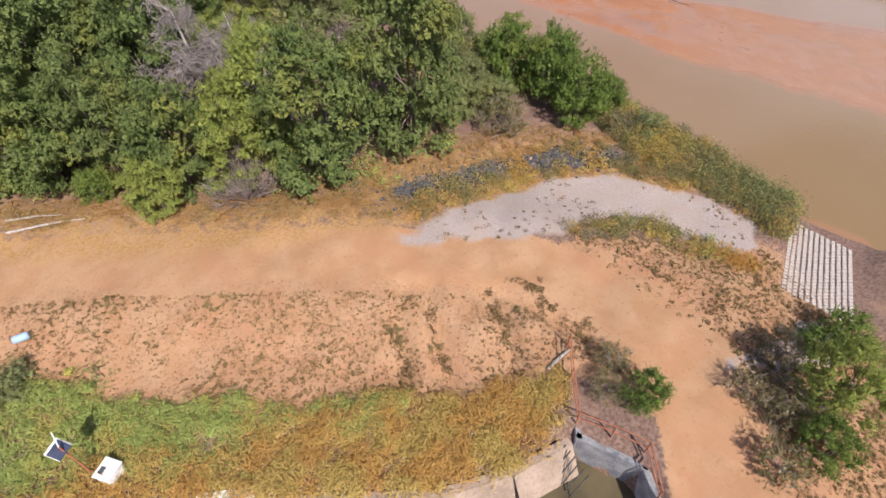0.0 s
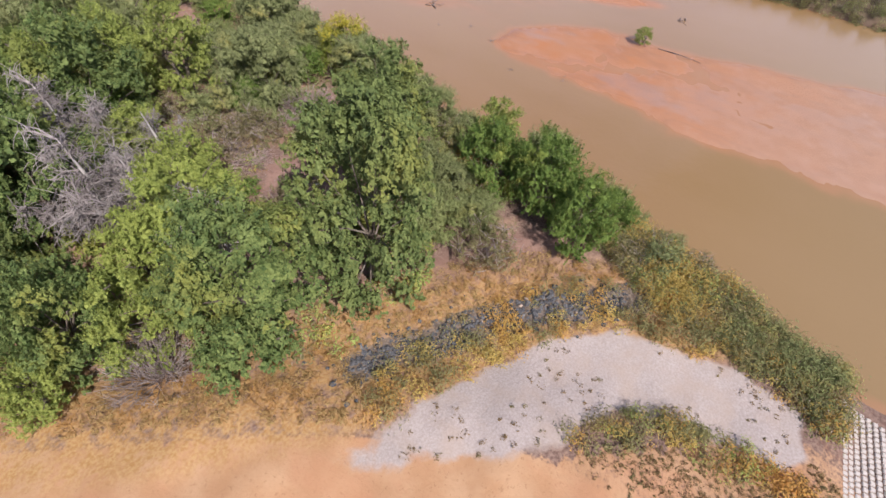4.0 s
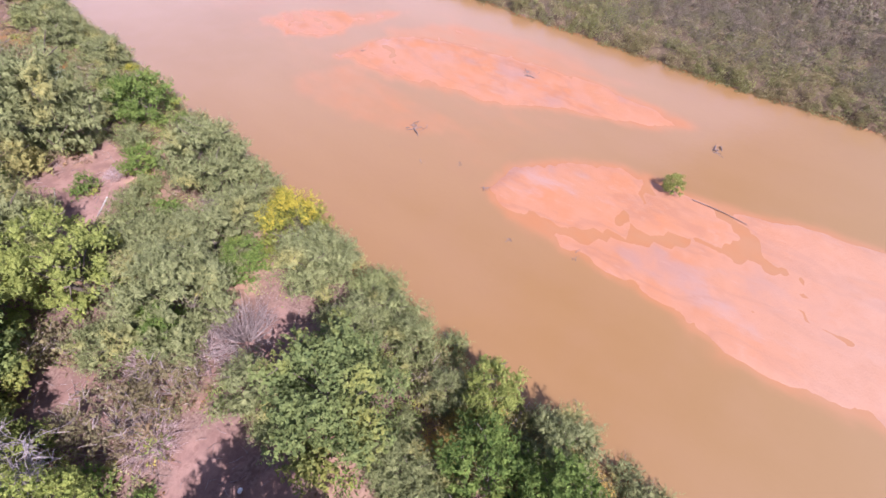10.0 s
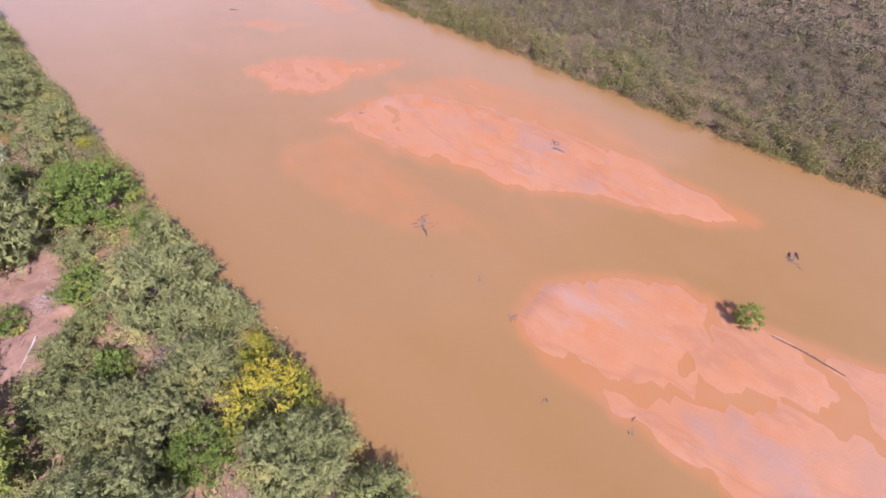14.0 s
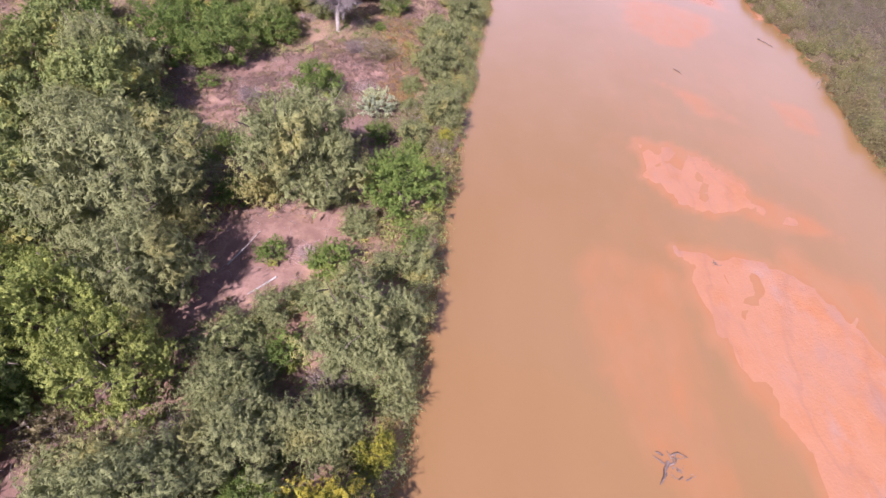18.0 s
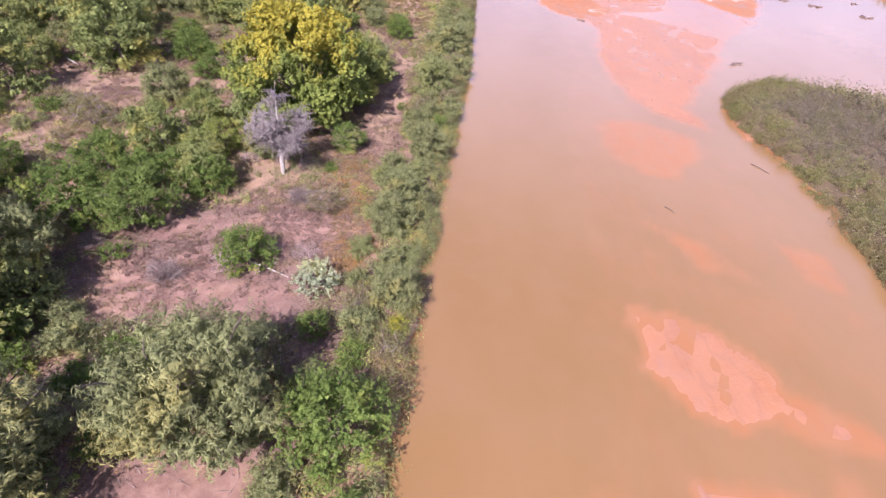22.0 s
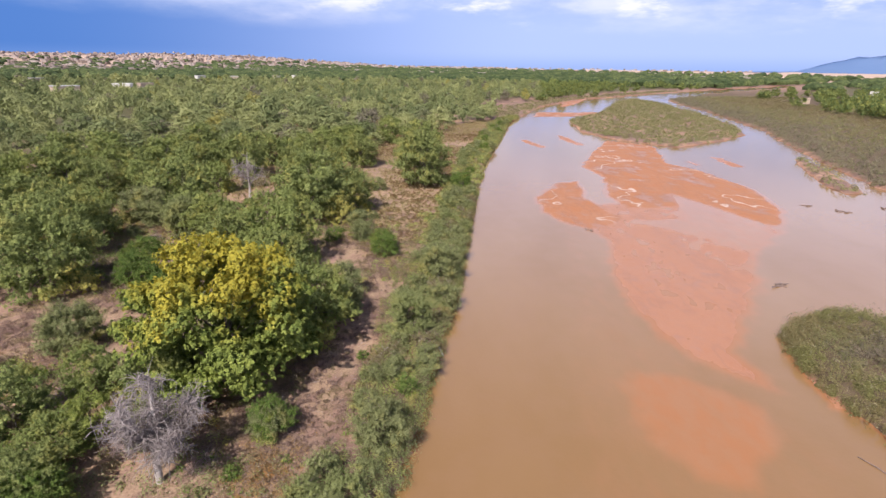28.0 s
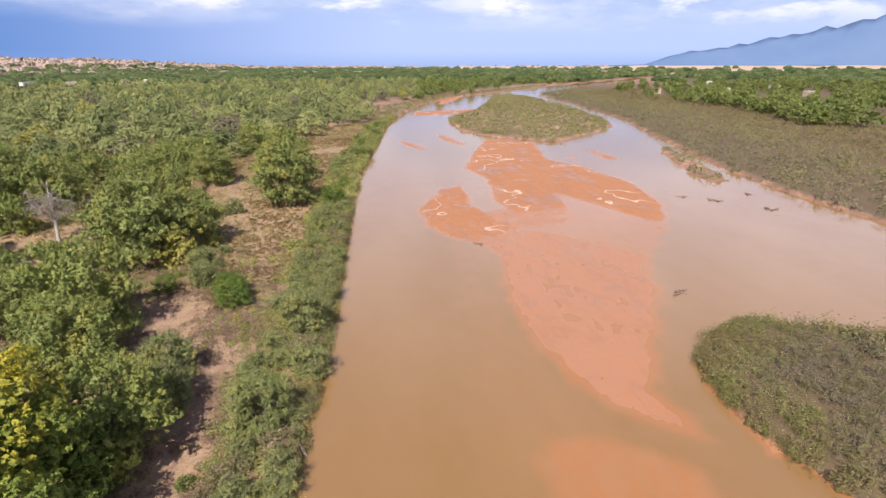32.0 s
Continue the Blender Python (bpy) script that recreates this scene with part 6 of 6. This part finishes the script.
part("panel_frame", box_mesh("panel_frame", 0.7, 0.04, 0.63, WHITE, 0.01), gauge).matrix_basis = pose(gx0 - 0.5, gy0 + 0.57, gz0 + 2.46, -42, 0, 30)
part("antenna", rod("antenna", (gx0 - 0.5, gy0 + 0.6, gz0 + 2.95), (gx0 - 0.35, gy0 + 0.95, gz0 + 3.5), 0.025, WHITE), gauge)
drum = tagged(new("plastic_drum"), "pale blue plastic drum lying in green weeds", "drum")
dx, dy = -55.6, -44.6
BLUE = plain("pale blue plastic", (0.28, 0.42, 0.62), (0.4, 0.53, 0.7), 2.0, 0.5, 0.05)
a, b = np.array([dx - 0.34, dy + 0.1, ground_at(dx, dy) + 0.2]), np.array([dx + 0.34, dy - 0.15, ground_at(dx, dy) + 0.2])
part("barrel", mesh_of("barrel", *tubes([([a, a + (b - a) * 0.02, a + (b - a) * 0.3, a + (b - a) * 0.5, a + (b - a) * 0.7, a + (b - a) * 0.98, b], [0.02, 0.19, 0.21, 0.205, 0.21, 0.19, 0.02])], 16), BLUE), drum)
slab = tagged(new("white_slab"), "white concrete slab on the canal edge", "slab")
part("deck", box_mesh("deck", 2.4, 1.1, 0.25, WHITE, 0.02), slab).matrix_basis = pose(-53.6, -58.9, 1.0, 0, 0, -45)


WET_WOOD = plain("wet dark driftwood", (0.1, 0.07, 0.055), (0.25, 0.18, 0.15), 4.0)


def driftwood(x, y, size, seed, label, material=WET_WOOD, flat=0.5):
    rng = np.random.default_rng(seed)
    z = max(ground_at(x, y), -0.04)
    paths = []
    for k in range(15):
        a = rng.uniform(0, 6.28)
        l = size * rng.uniform(0.25, 0.7) * (1.8 if k == 0 else 1)
        s = np.array([x, y, z]) + rng.normal(size=3) * size * (0.25, 0.25, 0.02)
        e = s + (l * math.cos(a), l * math.sin(a), flat * l * rng.uniform(0, 0.35))
        w = size * rng.uniform(0.045, 0.08) * (1.6 if k == 0 else 1)
        paths.append(([s, (s + e) / 2 + rng.normal(size=3) * 0.06 * size, e], [w, w * 0.8, w * 0.35]))
    root = tagged(new("driftwood"), label, "driftwood", "driftwood in the river")
    for path in paths:
        part("branch", mesh_of("branch", *tubes([path], 5), material), root)
    return root


for k, (x, y, size) in enumerate([(5.7, -22.4, 1.3), (6.4, -23.2, 0.8), (22.1, -25.5, 1.2), (14.0, -7.05, 0.5), (50.5, 69.4, 1.9), (28.8, 95.8, 1.4), (91, 112.5, 1.8), (97, 103, 2.2),
                                   (103.5, 116, 1.9), (1.9, -22.6, 0.3), (3.9, -29.5, 0.5), (2.0, -26.6, 0.45), (20.9, -47.3, 1.2), (0.5, -43.4, 0.7), (2.6, -33.4, 0.6), (86, 118, 1.6), (-1.3, -38.3, 0.6)]):
    driftwood(x, y, size, 300 + k, "tangled driftwood stranded in shallow water")
for k, (ax, ay, bx, by, w) in enumerate([(20.4, 24.6, 20.9, 23.4, 0.05), (34.6, 34.0, 35.6, 31.6, 0.05), (12.6, -48.0, 12.4, -52.6, 0.05), (0.2, 48.6, -0.9, 50.2, 0.1), (-45.3, -64.9, -44.4, -64.6, 0.07),
                                          (-40.1, -65.7, -38.6, -66.0, 0.09), (-53.2, -36.2, -49.6, -38.6, 0.08), (-52.8, -35.0, -50.4, -36.8, 0.07), (-21.6, -22.8, -20.9, -20.2, 0.22), 
                                          (-62.0, 64.0, -58.5, 61.0, 0.16), (-20.5, 14.6, -16.6, 12.4, 0.09), (-19.5, 12.8, -18.0, 14.3, 0.07),
                                          (-24.2, -26.2, -22.4, -24.8, 0.1), (-19.0, -10.6, -20.6, -12.2, 0.08), (-22.8, -9.4, -21.2, -6.2, 0.06)]):
    za, zb = max(ground_at(ax, ay), 0) + w * 0.7, max(ground_at(bx, by), 0) + w * 0.7
    log = tagged(new("log", mesh_of("log", *tubes([([(ax, ay, za), ((ax + bx) / 2 + 0.1, (ay + by) / 2, (za + zb) / 2 + 0.05), (bx, by, zb)], [w, w * 0.85, w * 0.5])], 7), WET_WOOD if ax > 5 else DEAD)), "dark wet log lying in the shallows" if ax > 5 else "bleached dead log lying on the ground", "log", "fallen logs")
lone = copy_thing(sample["L"][0], put(12.4, -46.2, 1.1))
lone.matrix_basis = put(12.4, -46.2, 1.1)
tagged(lone, "single yellow-green bush growing on the sand bar", "bush")
litter = tagged(new("plastic_scrap", box_mesh("plastic_scrap", 0.3, 0.22, 0.18, WHITE, 0.05)), "scrap of white litter on bare soil", "litter")
litter.matrix_basis = pose(-26.1, -38.0, ground_at(-26.1, -38.0) + 0.02, 10, 5, 30)

# ---- houses beyond the woods ----
ROOF = plain("pale metal roof", (0.4, 0.4, 0.4), (0.6, 0.58, 0.55), 0.3, 0.7)
STUCCO = plain("tan stucco", (0.4, 0.3, 0.22), (0.55, 0.45, 0.36), 0.3)
STUCCO_PALE = plain("white stucco", (0.6, 0.56, 0.5), (0.72, 0.7, 0.66), 0.3)
wall_me = [box_mesh("walls", 1, 1, 1, m, 0.01) for m in (STUCCO, STUCCO_PALE)]
roof_me = [box_mesh("roof", 1.06, 1.06, 0.16, m, 0.02) for m in (ROOF, STUCCO_PALE, STUCCO)]


def house(x, y, w, d, h, turn, pick, lift=0.0):
    z = ground_at(x, y) + lift
    root = tagged(new("house"), "flat-roofed pale stucco house among the trees", "house", "houses beyond the woods")
    root.matrix_basis = pose(x, y, z, 0, 0, turn)
    part("walls", wall_me[pick % 2], root).matrix_basis = Matrix.Diagonal((w, d, h, 1))
    part("roof", roof_me[pick % 3], root).matrix_basis = Matrix.Translation((0, 0, h)) @ Matrix.Diagonal((w, d, 4, 1))


for k, (deg, far, w) in enumerate([(-35.6, 520, 20), (-31.2, 560, 16), (-29.4, 575, 14), (-24.6, 900, 16), (-21.5, 880, 12), (-17.5, 930, 14), (-37.5, 760, 18), (-15.7, 1000, 14),
                                    (34.2, 560, 13), (37.5, 640, 15), (40.2, 600, 14), (44, 700, 16), (46.5, 560, 13), (38.8, 820, 16)]):
    t = radians(deg)
    house(far * math.sin(t), far * math.cos(t), w * (0.5 if deg > 0 else 0.9), w * 0.45, 4.0, rnd.uniform(0, 90), k, 6.0 if deg < 0 else 3.0)
rng = np.random.default_rng(7)
verts, faces = [], []
cube = np.array([(x, y, z) for z in (0, 1) for x, y in ((-0.5, -0.5), (0.5, -0.5), (0.5, 0.5), (-0.5, 0.5))])
side = np.array([(0, 1, 5, 4), (1, 2, 6, 5), (2, 3, 7, 6), (3, 0, 4, 7), (4, 5, 6, 7)])
for k in range(4200):
    t = radians(rng.uniform(-64, 6)) if rng.random() < 0.95 else radians(rng.uniform(6, 30))
    far = 1550 + 2700 * rng.random() ** 0.8
    x, y = far * math.sin(t), far * math.cos(t)
    w = rng.uniform(8, 20)
    c, q = math.cos(k), math.sin(k)
    v = cube * (w, w * rng.uniform(0.5, 1), rng.uniform(5, 11))
    v = np.stack([v[:, 0] * c - v[:, 1] * q + x, v[:, 0] * q + v[:, 1] * c + y, v[:, 2]], -1)
    verts.append(v)
    faces.append(side + 8 * k)
v = np.concatenate(verts)
v[:, 2] += np.repeat(height(v[::8, 0], v[::8, 1]), 8) + 3.0
tm = Nodes("distant town", 0.9, 0.2)
tm.colour(tm.mix(tm.random_island(), (0.17, 0.13, 0.105), (0.44, 0.38, 0.345)))
tagged(new("distant_town", mesh_of("distant_town", v, np.concatenate(faces), tm.mat, False)), "distant town of pale houses on a low rise", "town", kind="stuff")
